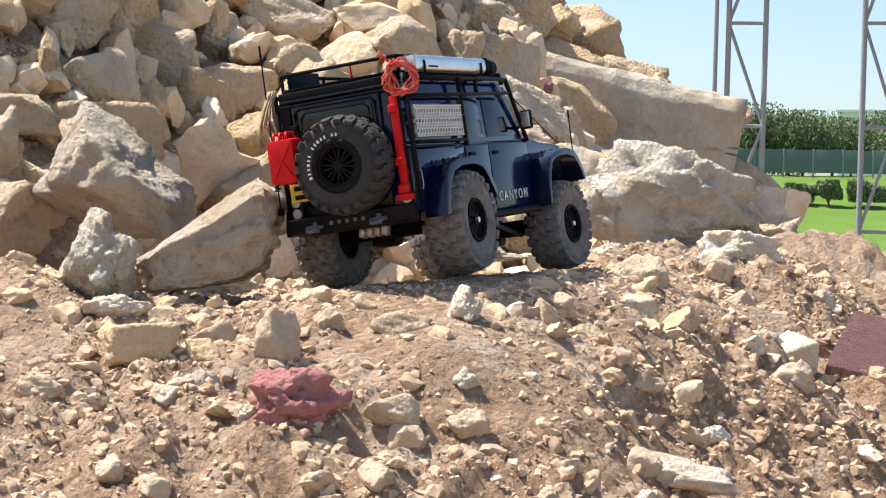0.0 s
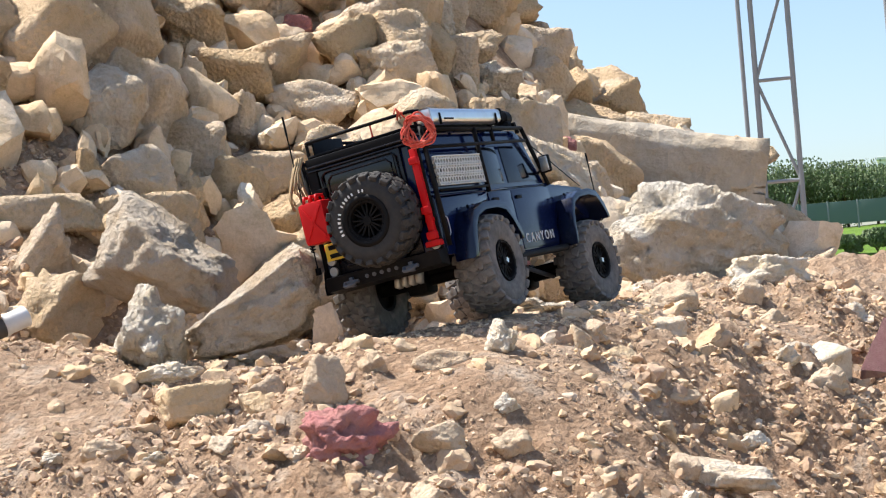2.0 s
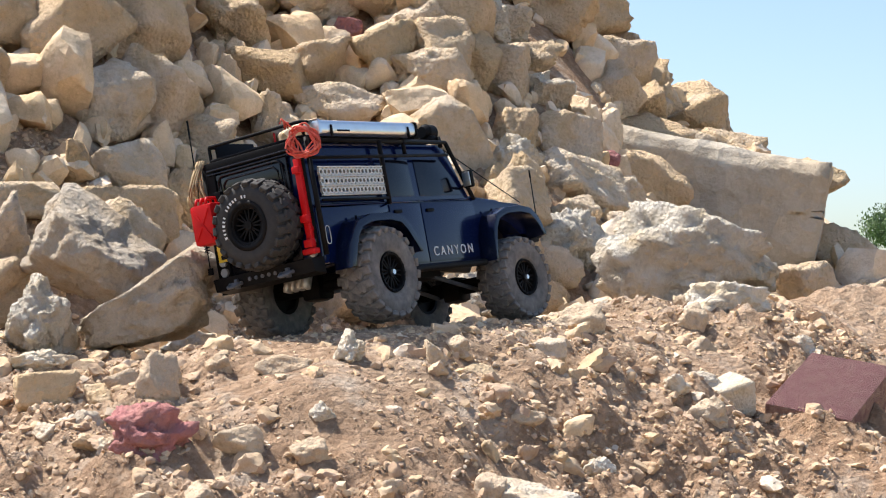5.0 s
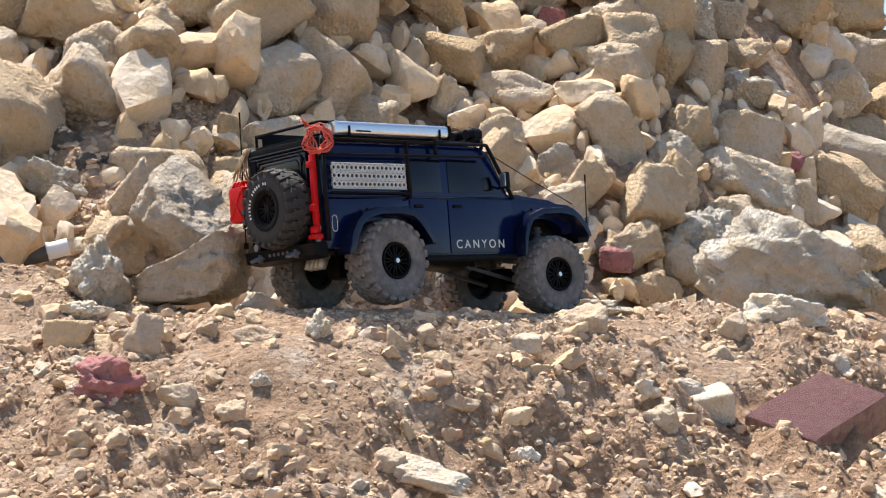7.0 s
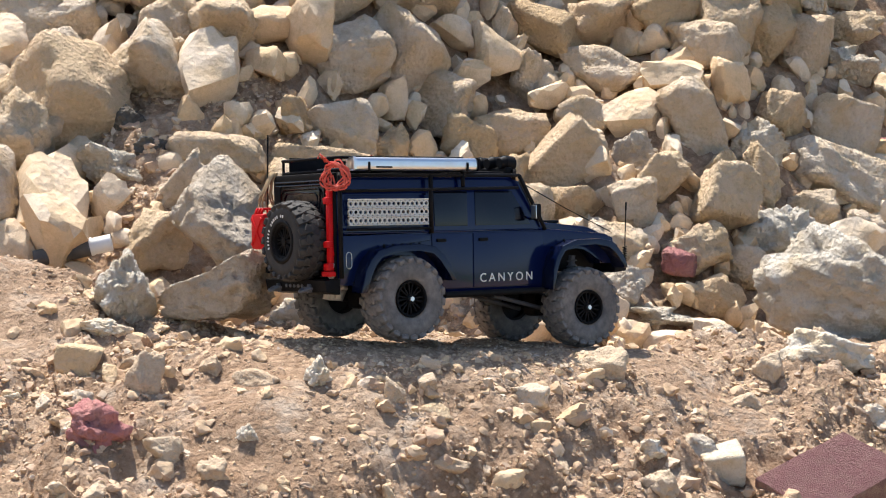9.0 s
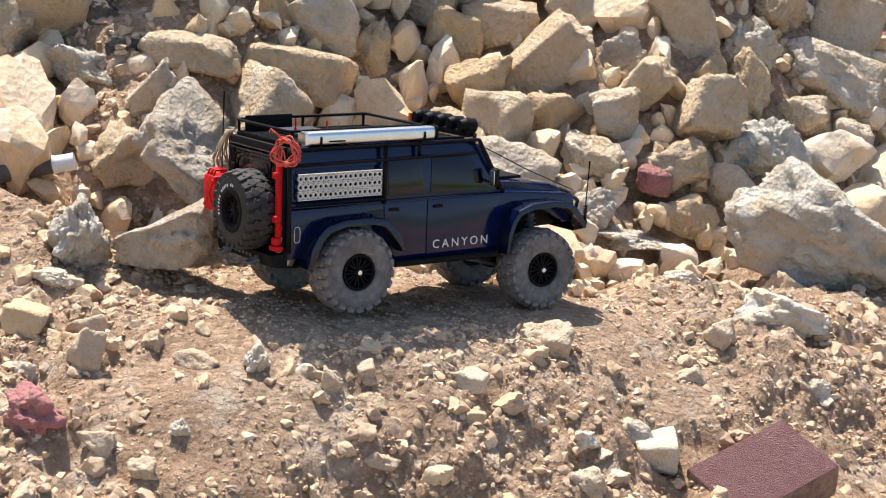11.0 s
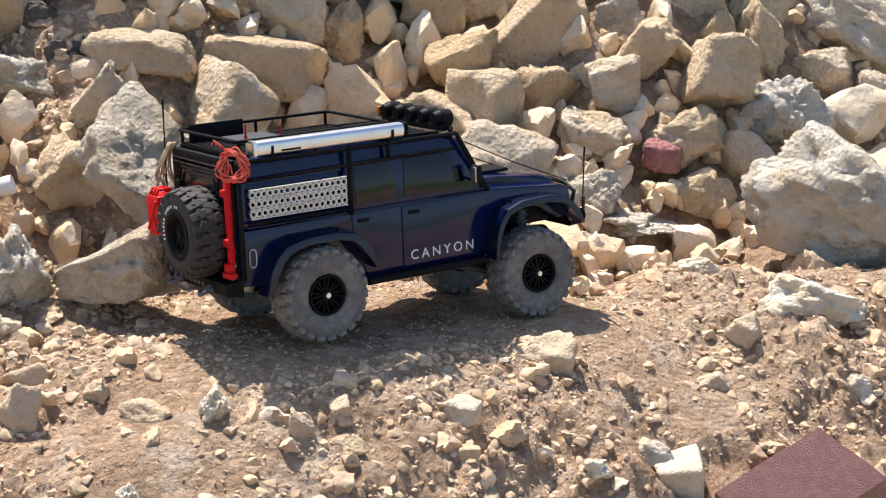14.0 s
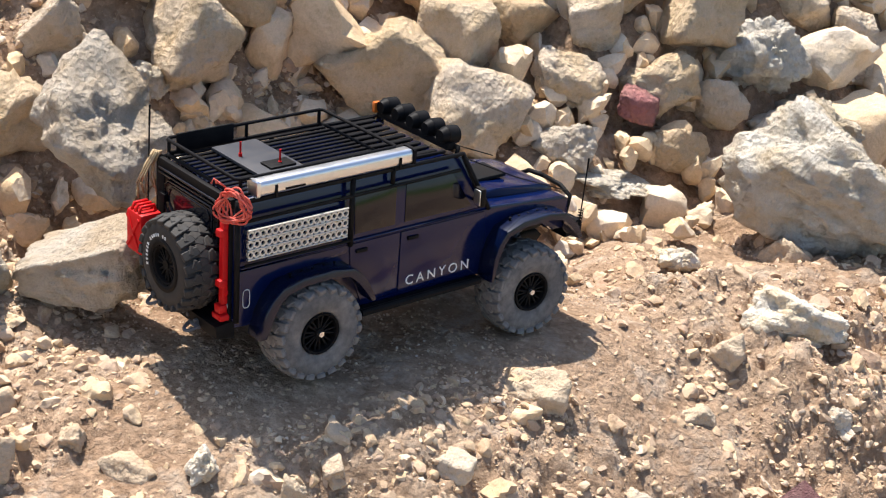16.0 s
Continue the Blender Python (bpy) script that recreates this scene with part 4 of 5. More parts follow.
def far_building(x, y, turn, size):
    ob = new("far_building")
    ob.matrix_world = pose(x, y, -0.8, 0, 0, turn)
    bm = bmesh.new()
    box(bm, (0, 0, size[2] / 2), size, 0.05)
    part("wall", bm, PLASTER, ob)
    bm = bmesh.new()
    box(bm, (0, 0, size[2] + 0.15), (size[0] + 0.4, size[1] + 0.4, 0.3), 0.05)
    part("roof", bm, PLASTER, ob)
    for k in range(6):
        for level in range(2):
            bm = bmesh.new()
            box(bm, (-size[0] / 2 - 0.01, (k - 2.5) * size[1] / 7, size[2] * (0.35 + 0.4 * level)), (0.1, size[1] / 14, size[2] * 0.2), 0.02)
            part("window", bm, GLASS, ob)
    return tagged(ob, "low white flat-roofed building among distant trees", "building")


far_building(-1.67 + 150 * math.sin(radians(80.0)), -0.8 + 150 * math.cos(radians(80.0)), 10, (5, 5.0, 10.6))
far_building(-1.67 + 155 * math.sin(radians(75.5)), -0.8 + 155 * math.cos(radians(75.5)), 14, (5, 4.0, 9.6))


# ---- the model truck ----
truck = new("model_truck")
truck.matrix_world = pose(0, 0, 0, -8.8, 0.4, 0)
tagged(truck, "dark blue off-road model truck with dusty tyres on the rubble mound", "model truck")
BODY = Matrix.Translation((0.15, 0, 0.08)) @ pose(0, 0, 0, 0, -4.6, 0) @ Matrix.Translation((-0.15, 0, -0.08))


CAN = Matrix.Translation((-0.010, 0.006, 0))


def tyre_bmesh(r, w):
    """A tyre's carcass round the y axis."""
    bm = bmesh.new()
    h = w / 2
    revolve(bm, ((r * 0.435, -h * 0.82), (r * 0.54, -h * 0.97), (r * 0.74, -h), (r * 0.91, -h * 0.93), (r * 0.955, -h * 0.72), (r * 0.965, 0),
                 (r * 0.955, h * 0.72), (r * 0.91, h * 0.93), (r * 0.74, h), (r * 0.54, h * 0.97), (r * 0.435, h * 0.82), (r * 0.40, 0)), 48)
    return bm


def tread(wheel_part, r, w, mat, at):
    """The lugs of a tyre: a staggered middle row, a shoulder row and side biters."""
    count, h = 22, w / 2
    for (y, rad, size, skew, tip) in ((0.20, 0.974, (0.10, 0.42, 0.195), 24, 0), (0.62, 0.954, (0.11, 0.36, 0.185), -12, 14), (0.86, 0.888, (0.12, 0.11, 0.11), 0, 40)):
        bm = bmesh.new()
        box(bm, (0, 0, 0), (r * size[0], r * size[1], r * size[2]), r * 0.016, seg=1)
        lug = bpy.data.meshes.new("tread_lug")
        bm.to_mesh(lug)
        bm.free()
        lug.materials.append(mat)
        for k in range(count * 2):
            side = -1 if k % 2 else 1
            a = 360.0 * (k // 2 + (0.5 if side > 0 else 0.0)) / count
            ob = new("tread_lug", lug)
            ob.parent = wheel_part
            ob.matrix_basis = at @ pose(0, 0, 0, 0, -a, 0) @ Matrix.Translation((r * rad, side * h * y, 0)) @ pose(0, 0, 0, skew * side, 0, tip * side)


def rim_bmesh(r, w):
    """A beadlock rim with a ring, paired spokes and a recessed barrel; its outer face looks along -y."""
    bm = bmesh.new()
    h = w / 2
    r *= 0.775
    revolve(bm, ((r * 0.58, -h * 0.84), (r * 0.58, h * 0.84), (r * 0.49, h * 0.8), (r * 0.47, 0.1 * h), (r * 0.47, -h * 0.7), (r * 0.50, -h * 0.92), (r * 0.56, -h * 0.95)), 40)
    cyl(bm, (0, -h * 0.35, 0), (0, h * 0.5, 0), r * 0.47, 32)
    cyl(bm, (0, -h * 0.85, 0), (0, -h * 0.2, 0), r * 0.13, 16)
    for k in range(16):
        a = 2 * math.pi * (k // 2) / 8 + (0.16 if k % 2 else -0.16)
        vs = box(bm, (r * 0.30, 0, 0), (r * 0.38, h * 0.30, r * 0.055), r * 0.01, seg=1)
        bmesh.ops.transform(bm, matrix=Matrix.Translation((0, -h * 0.62, 0)) @ pose(0, 0, 0, 0, math.degrees(a), 0), verts=vs)
    for k in range(16):
        a = 2 * math.pi * k / 16
        c = Vector((r * 0.535 * math.cos(a), -h * 0.95, r * 0.535 * math.sin(a)))
        cyl(bm, c, c + Vector((0, -h * 0.05, 0)), r * 0.018, 6)
    return bm


TYRE_R, TYRE_W = 0.0575, 0.047


def wheel(x, y, turn, tyre_mat, label, m=None, r=TYRE_R, flat=None, z=None):
    at = Matrix.Translation((x, y, r if z is None else z)) @ (m or Matrix.Identity(4)) @ pose(0, 0, 0, 0, 0, turn)
    w = part("wheel", rim_bmesh(r, TYRE_W), BLACK, truck, "black spoked beadlock wheel", at)
    part("tyre", tyre_bmesh(r, TYRE_W), tyre_mat, w, label, at, smooth=0.5)
    tread(w, r, TYRE_W, tyre_mat, at)
    bm = bmesh.new()
    cyl(bm, (0, -TYRE_W * 0.5, 0), (0, -TYRE_W * 0.3, 0), r * 0.062, 6)
    part("hub_nut", bm, SILVER, w, "silver hub nut", at)
    return w, at


wheel(0.003, -0.083, 0, RUBBER, "grey dusty off-road tyre with deep lugs")
wheel(0.329, -0.083, -4, RUBBER, "grey dusty off-road tyre with deep lugs")
wheel(0.0, 0.083, 180, RUBBER, "grey dusty off-road tyre with deep lugs")
wheel(0.324, 0.083, 176, RUBBER, "grey dusty off-road tyre with deep lugs")

for x in (0.0, 0.324):
    bm = bmesh.new()
    cyl(bm, (x, -0.07, 0.058), (x, 0.07, 0.058), 0.0085, 12)
    box(bm, (x, 0.012, 0.058), (0.034, 0.03, 0.036), 0.008)
    box(bm, (x, 0.0, 0.066), (0.014, 0.1, 0.01), 0.003)
    part("axle", bm, BLACK, truck, "black portal axle with differential")
    for side in (-1, 1):
        bm = bmesh.new()
        cyl(bm, (x + 0.012, side * 0.045, 0.062), (x + 0.012, side * 0.05, 0.135), 0.006, 10)
        sweep(bm, [(x + 0.012 + 0.009 * math.cos(k * 0.9), side * 0.0475 + 0.009 * math.sin(k * 0.9), 0.075 + k * 0.0011) for k in range(50)], 0.0014, 5)
        part("shock_absorber", bm, GREY, truck)
for side in (-1, 1):
    bm = bmesh.new()
    prism(bm, ((-0.09, 0.088), (0.39, 0.088), (0.40, 0.10), (0.39, 0.108), (-0.09, 0.108)), side * 0.026, side * 0.034)
    part("chassis_rail", bm, BLACK, truck)
    bm = bmesh.new()
    cyl(bm, (0.02, side * 0.036, 0.05), (0.15, side * 0.03, 0.072), 0.0032, 8)
    cyl(bm, (0.18, side * 0.03, 0.072), (0.31, side * 0.036, 0.05), 0.0032, 8)
    part("link_arm", bm, GREY, truck)
bm = bmesh.new()
box(bm, (0.165, 0, 0.082), (0.11, 0.07, 0.034), 0.006)
part("gearbox_skid", bm, BLACK, truck)
bm = bmesh.new()
prism(bm, ((-0.060, 0.066), (-0.045, 0.066), (-0.045, 0.073), (-0.058, 0.073)), -0.018, 0.018)
for k in range(4):
    prism(bm, ((-0.064, 0.052), (-0.052, 0.050), (-0.045, 0.067), (-0.060, 0.067)), -0.017 + k * 0.0095, -0.0115 + k * 0.0095)
part("skid_plate", bm, LADDER, truck, "pale slotted metal skid plate")


def side_prism(outline, y0, y1, bevel=0.0, taper=None):
    bm = bmesh.new()
    prism(bm, outline, y0, y1, bevel, taper)
    return bm


def arc(cx, cz, r, a0, a1, n):
    return [(cx + r * math.cos(radians(a0 + (a1 - a0) * i / n)), cz + r * math.sin(radians(a0 + (a1 - a0) * i / n))) for i in range(n + 1)]


def rounded(line):
    """Cuts the corners of an open line, and keeps its ends."""
    out = [line[0]]
    for (a, b), (c, d) in zip(line, line[1:]):
        out += [(0.75 * a + 0.25 * c, 0.75 * b + 0.25 * d), (0.25 * a + 0.75 * c, 0.25 * b + 0.75 * d)]
    return out + [line[-1]]


# Lower body with both wheel arches cut out.
WAIST = 0.160
tub = [(-0.100, 0.090), (-0.100, WAIST), (0.262, WAIST), (0.264, 0.162), (0.384, 0.152), (0.400, 0.146), (0.402, 0.106)]
tub += arc(0.324, 0.070, 0.064, 35, 172, 10) + [(0.256, 0.074), (0.068, 0.074)] + arc(0.0, 0.068, 0.064, 8, 160, 10) + [(-0.072, 0.09)]
body = part("body", side_prism(tub, -0.0775, 0.0775, 0.0035), NAVY, truck, "glossy navy blue body shell", BODY)
cabin = [(-0.100, WAIST - 0.001), (-0.097, 0.232), (-0.088, 0.2385), (0.208, 0.2385), (0.222, 0.231), (0.260, WAIST - 0.001)]
part("cabin", side_prism(cabin, -0.0765, 0.0765, 0.004, lambda z: 1 - 0.9 * max(0, z - WAIST)), NAVY, body, "glossy navy blue cab with roof", BODY)
part("bonnet", side_prism([(0.262, 0.158), (0.265, 0.171), (0.30, 0.1695), (0.372, 0.163), (0.394, 0.155), (0.398, 0.145), (0.262, 0.145)], -0.052, 0.052, 0.005), NAVY, body, "navy bonnet", BODY)
bm = bmesh.new()
box(bm, (0.30, 0, 0.171), (0.08, 0.045, 0.005), 0.002)
part("bonnet_panel", bm, BLACK, body, "", BODY @ pose(0, 0, 0) )
bm = bmesh.new()
for k in range(9):
    box(bm, (0.403, 0, 0.108 + k * 0.0042), (0.004, 0.07, 0.0022), 0.0006, seg=1)
part("grille", bm, BLACK, body, "black slatted grille", BODY)
for side in (-1, 1):
    bm = bmesh.new()
    cyl(bm, (0.399, side * 0.054, 0.128), (0.406, side * 0.054, 0.128), 0.0125, 20)
    part("headlight", bm, LENSMAT, body, "round clear headlight", BODY)

# Dark liners inside the wheel arches.
for cx in (0.0, 0.327):
    bm = bmesh.new()
    box(bm, (cx, 0, 0.122), (0.128, 0.100, 0.052), 0.012)
    part("arch_liner", bm, BLACK, body, "black inner wheel-arch liner", BODY)

# Cab glass, doors, seams and handles.
for side in (-1, 1):
    def skin(z):
        return 1 - 0.9 * max(0, z - WAIST)
    w = part("front_window", side_prism([(0.136, 0.168), (0.138, 0.217), (0.206, 0.217), (0.238, 0.168)], side * 0.0760, side * 0.0776, 0.0008, skin), GLASS, body, "dark tinted side window", BODY)
    part("rear_window", side_prism([(0.064, 0.168), (0.064, 0.217), (0.124, 0.217), (0.122, 0.168)], side * 0.0760, side * 0.0776, 0.0008, skin), GLASS, body, "dark tinted side window", BODY)
    part("side_panel", side_prism([(-0.084, 0.168), (-0.084, 0.212), (0.052, 0.212), (0.052, 0.168)], side * 0.0760, side * 0.0774, 0.0008, skin), NAVY, body, "", BODY)
    d = part("front_door", side_prism([(0.130, 0.080), (0.130, 0.1575), (0.258, 0.1575), (0.262, 0.128), (0.254, 0.080)], side * 0.0772, side * 0.0792, 0.0012), NAVY, body, "navy front door", BODY)
    d2 = part("rear_door", side_prism([(0.075, 0.080), (0.058, 0.128), (0.056, 0.1575), (0.1275, 0.1575), (0.1275, 0.080)], side * 0.0772, side * 0.0792, 0.0012), NAVY, body, "navy rear door", BODY)
    for dd, hx in ((d, 0.147), (d2, 0.072)):
        bm = bmesh.new()
        box(bm, (hx, side * 0.0805, 0.148), (0.016, 0.003, 0.0045), 0.001)
        part("door_handle", bm, BLACK, dd, "black door handle", BODY)
    part("quarter_panel", side_prism([(-0.096, 0.094), (-0.096, 0.1575), (0.053, 0.1575), (0.053, 0.148), (-0.05, 0.140), (-0.076, 0.094)], side * 0.0772, side * 0.0786, 0.0008), NAVY, body, "", BODY)
    bm = bmesh.new()
    sweep(bm, [(-0.098, side * 0.0775, 0.1605), (0.262, side * 0.0775, 0.1605)], 0.0016, 6)
    part("waist_moulding", bm, NAVY, body, "", BODY)
    # sill rail
    bm = bmesh.new()
    box(bm, (0.160, side * 0.080, 0.0715), (0.185, 0.018, 0.006), 0.002)
    cyl(bm, (0.07, side * 0.088, 0.0715), (0.25, side * 0.088, 0.0715), 0.0045, 10)
    part("sill_rail", bm, BLACK, body, "black sill rail", BODY)
    # arch flares with bolts
    for cx, cz, name, a0, a1 in ((0.0, 0.068, "rear_flare", 2, 158), (0.324, 0.070, "front_flare", 20, 178)):
        low = 0.080 if cx == 0 else 0.088
        edge = [(-0.079, low), (-0.070, 0.118), (-0.044, 0.143), (0.040, 0.145), (0.066, 0.124), (0.080, low + 0.012)]
        if cx:
            edge = [(-0.068, 0.072), (-0.064, 0.112), (-0.042, 0.143), (0.042, 0.146), (0.070, 0.126), (0.082, 0.100)]
        hole = [(-0.070, low), (-0.063, 0.114), (-0.040, 0.1365), (0.036, 0.1385), (0.060, 0.119), (0.073, low + 0.012)]
        if cx:
            hole = [(-0.064, 0.072), (-0.059, 0.110), (-0.039, 0.1365), (0.038, 0.139), (0.064, 0.121), (0.075, 0.100)]
        edge, hole = rounded(edge), rounded(hole)
        outline = [(cx + u, v) for u, v in hole] + [(cx + u, v) for u, v in edge[::-1]]
        inner, outer = 0.076, 0.104
        bm = bmesh.new()
        prism(bm, outline, side * inner, side * outer, 0.003, None)
        fl = part(name, bm, FLARE, body, "navy wheel-arch flare with bolts", BODY, smooth=0.5)
        for k in range(5):
            c = Vector((cx - 0.030 + 0.0150 * k, side * 0.086, 0.1415 + 0.0003 * k))
            bm = bmesh.new()
            cyl(bm, c, c + Vector((0, 0, 0.0032)), 0.0017, 6)
            part("bolt", bm, SATIN, fl, "", BODY)
    # mirror
    bm = bmesh.new()
    box(bm, (0.236, side * 0.093, 0.186), (0.008, 0.015, 0.024), 0.003)
    mi = part("mirror", bm, BLACK, body, "black door mirror", BODY)
    bm = bmesh.new()
    box(bm, (0.2315, side * 0.093, 0.186), (0.002, 0.0115, 0.0195), 0.0008)
    part("mirror_glass", bm, SILVER, mi, "silver mirror glass", BODY)
    bm = bmesh.new()
    cyl(bm, (0.240, side * 0.076, 0.176), (0.237, side * 0.090, 0.182), 0.002, 6)
    part("mirror_arm", bm, BLACK, mi, "", BODY)
# windscreen
bm = bmesh.new()
prism(bm, ((0.2235, 0.2265), (0.2250, 0.2272), (0.2592, 0.1655), (0.2577, 0.1648)), -0.064, 0.064)
part("windscreen", bm, GLASS, body, "dark windscreen", BODY)
for y in (-0.068, 0.068, 0.0):
    bm = bmesh.new()
    sweep(bm, [(0.2225, y, 0.231), (0.2615, y, 0.162)], 0.0032 if y else 0.0016, 8)
    part("windscreen_pillar", bm, BLACK, body, "", BODY)
for y in (-0.03, 0.025):
    bm = bmesh.new()
    sweep(bm, [(0.264, y, 0.166), (0.251, y + 0.008, 0.186), (0.240, y + 0.012, 0.205)], 0.0011, 5)
    part("wiper", bm, BLACK, body, "", BODY)
bm = bmesh.new()
bm2 = bmesh.new()
# rear face
box(bm, (-0.1012, 0.005, 0.163), (0.004, 0.112, 0.128), 0.002)
rear_door = part("tailgate", bm, GLOSSBLACK, body, "near-black tailgate", BODY)
box(bm2, (-0.1035, 0.005, 0.202), (0.003, 0.094, 0.036), 0.001)
part("tailgate_window", bm2, GLASS, rear_door, "dark tinted tailgate window", BODY)
for side in (-1, 1):
    bm = bmesh.new()
    box(bm, (-0.1015, side * 0.0690, 0.165), (0.005, 0.014, 0.135), 0.002)
    part("corner_post", bm, BLACK, body, "", BODY)
    for z, mat in ((0.118, LENSMAT), (0.134, RED), (0.105, LENSMAT)):
        bm = bmesh.new()
        cyl(bm, (-0.102, side * 0.0695, z), (-0.1075, side * 0.0695, z), 0.0055, 14)
        part("tail_light", bm, mat, body, "round tail light", BODY)
# Black bar added to hide the bright sky reflection on the roof's rear edge.
bm = bmesh.new()
box(bm, (-0.0995, 0, 0.2365), (0.007, 0.150, 0.013), 0.002)
part("roof_gutter", bm, BLACK, body, "", BODY)
# moulded ridges of the tailgate
for z0, z1, y0, y1 in ((0.183, 0.223, -0.046, 0.056), (0.108, 0.172, -0.046, 0.056), (0.189, 0.217, -0.038, 0.048)):
    bm = bmesh.new()
    c = 0.006
    sweep(bm, [(-0.1050, y0 + c, z0), (-0.1050, y1 - c, z0), (-0.1050, y1, z0 + c), (-0.1050, y1, z1 - c), (-0.1050, y1 - c, z1), (-0.1050, y0 + c, z1), (-0.1050, y0, z1 - c), (-0.1050, y0, z0 + c)], 0.0014, 8, closed=True)
    part("tailgate_ridge", bm, GLOSSBLACK, rear_door, "", BODY)
for z in (0.2275, 0.2325):
    bm = bmesh.new()
    cyl(bm, (-0.1045, -0.072, z), (-0.1045, 0.072, z), 0.0014, 8)
    part("tailgate_ridge", bm, GLOSSBLACK, rear_door, "", BODY)
for z in (0.122, 0.200):
    bm = bmesh.new()
    box(bm, (-0.1055, 0.061, z), (0.005, 0.014, 0.010), 0.0015)
    part("hinge", bm, BLACK, rear_door, "black door hinge", BODY)
# bumpers
bm = bmesh.new()
prism(bm, ((-0.096, 0.078), (-0.119, 0.082), (-0.122, 0.098), (-0.096, 0.100)), -0.078, 0.078, 0.003)
bumper = part("rear_bumper", bm, BLACK, truck, "black steel rear bumper", BODY)
for y in (-0.040, 0.040):
    bm = bmesh.new()
    sweep(bm, [(-0.126 - 0.011 * math.sin(radians(a)), y + 0.0075 * math.cos(radians(a)), 0.087 - 0.004 * math.sin(radians(a))) for a in range(0, 181, 15)], 0.0021, 8)
    cyl(bm, (-0.125, y - 0.010, 0.087), (-0.125, y + 0.010, 0.087), 0.0024, 8)
    box(bm, (-0.122, y, 0.087), (0.006, 0.005, 0.012), 0.001)
    part("shackle", bm, GREY, bumper, "grey steel recovery shackle", BODY)
for k in range(5):
    bm = bmesh.new()
    cyl(bm, (-0.1205, -0.02 + k * 0.01, 0.09), (-0.1222, -0.02 + k * 0.01, 0.09), 0.0025, 8)
    part("bolt", bm, GREY, bumper, "", BODY)
bm = bmesh.new()
prism(bm, ((0.400, 0.092), (0.424, 0.094), (0.428, 0.104), (0.424, 0.113), (0.400, 0.114)), -0.080, 0.080, 0.003)
fbumper = part("front_bumper", bm, BLACK, truck, "black front winch bumper", BODY)
for side in (-1, 1):
    bm = bmesh.new()
    sweep(bm, [(0.425, side * 0.05, 0.112), (0.432, side * 0.048, 0.132), (0.430, side * 0.03, 0.142), (0.430, 0, 0.144)], 0.0032, 8)
    part("bull_bar", bm, BLACK, fbumper, "", BODY)
bm = bmesh.new()
cyl(bm, (0.410, -0.025, 0.112), (0.410, 0.025, 0.112), 0.009, 14)
part("winch", bm, GREY, fbumper, "", BODY)
# number plate: blank bars
bm = bmesh.new()
box(bm, (-0.1085, 0.058, 0.1285), (0.002, 0.030, 0.021), 0.0006)
plate = part("number_plate", bm, YELLOW, truck, "small yellow number plate", BODY)
for z in (0.1335, 0.1235):
    bm = bmesh.new()
    box(bm, (-0.1099, 0.057, z), (0.0008, 0.021, 0.0052), 0.0)
    part("bar", bm, BLACK, plate, "", BODY)

# spare wheel on the tailgate
SPARE = BODY @ Matrix.Translation((-0.124, -0.009, 0.151)) @ pose(0, 0, 0, 0, 0, -90)
spare = part("spare_wheel", rim_bmesh(0.0535, 0.045), BLACK, truck, "black spare wheel on the tailgate", SPARE)
part("tyre", tyre_bmesh(0.0535, 0.045), RUBBERBLACK, spare, "black off-road tyre with white sidewall marks", SPARE, smooth=0.5)
tread(spare, 0.0535, 0.045, RUBBERBLACK, SPARE)
bm = bmesh.new()
revolve(bm, ((0.0235, -0.0226), (0.0305, -0.0228), (0.0305, -0.0205), (0.0235, -0.0205)), 40)
part("rim_ring", bm, BLACK, spare, "black beadlock ring", SPARE)
for k in range(15):
    if k in (6, 12):
        continue
    a = radians(196 - k * 8.2)
    bm = bmesh.new()
    vs = box(bm, (0, 0, 0), (0.0036, 0.0008, 0.0019 if k % 3 else 0.0027), 0.0)
    bmesh.ops.transform(bm, matrix=Matrix.Translation((0.0345 * math.cos(a), -0.0226, 0.0345 * math.sin(a))) @ pose(0, 0, 0, 0, -math.degrees(a), 0), verts=vs)
    part("sidewall_bar", bm, WHITE, spare, "white sidewall mark", SPARE)
bm = bmesh.new()
cyl(bm, (-0.100, -0.009, 0.151), (-0.126, -0.009, 0.151), 0.012, 12)
part("spare_mount", bm, BLACK, truck, "", BODY)

# red jack
bm = bmesh.new()
box(bm, (-0.107, -0.070, 0.163), (0.007, 0.0082, 0.112), 0.0015)
jack = part("jack", bm, RED, truck, "red high-lift jack strapped upright", BODY)
bm = bmesh.new()
box(bm, (-0.110, -0.070, 0.1065), (0.012, 0.019, 0.007), 0.002)
box(bm, (-0.110, -0.070, 0.116), (0.010, 0.012, 0.010), 0.002)
part("jack_foot", bm, RED, jack, "", BODY)
bm = bmesh.new()
box(bm, (-0.110, -0.070, 0.146), (0.010, 0.0105, 0.009), 0.002)
part("jack_clamp", bm, RED, jack, "", BODY)
bm = bmesh.new()
box(bm, (-0.110, -0.070, 0.205), (0.010, 0.0105, 0.009), 0.002)
part("jack_clamp", bm, RED, jack, "", BODY)
# red fuel can
bm = bmesh.new()
box(bm, (-0.120, 0.054, 0.165), (0.028, 0.034, 0.050), 0.005)
can = part("fuel_can", bm, RED, truck, "red fuel can beside the spare wheel", BODY @ CAN)
bm = bmesh.new()
for dy in (-0.008, 0, 0.008):
    sweep(bm, [(-0.110, 0.054 + dy, 0.190), (-0.112, 0.054 + dy, 0.1965), (-0.128, 0.054 + dy, 0.1965), (-0.131, 0.054 + dy, 0.189)], 0.002, 6)
part("can_handle", bm, RED, can, "", BODY @ CAN)
bm = bmesh.new()
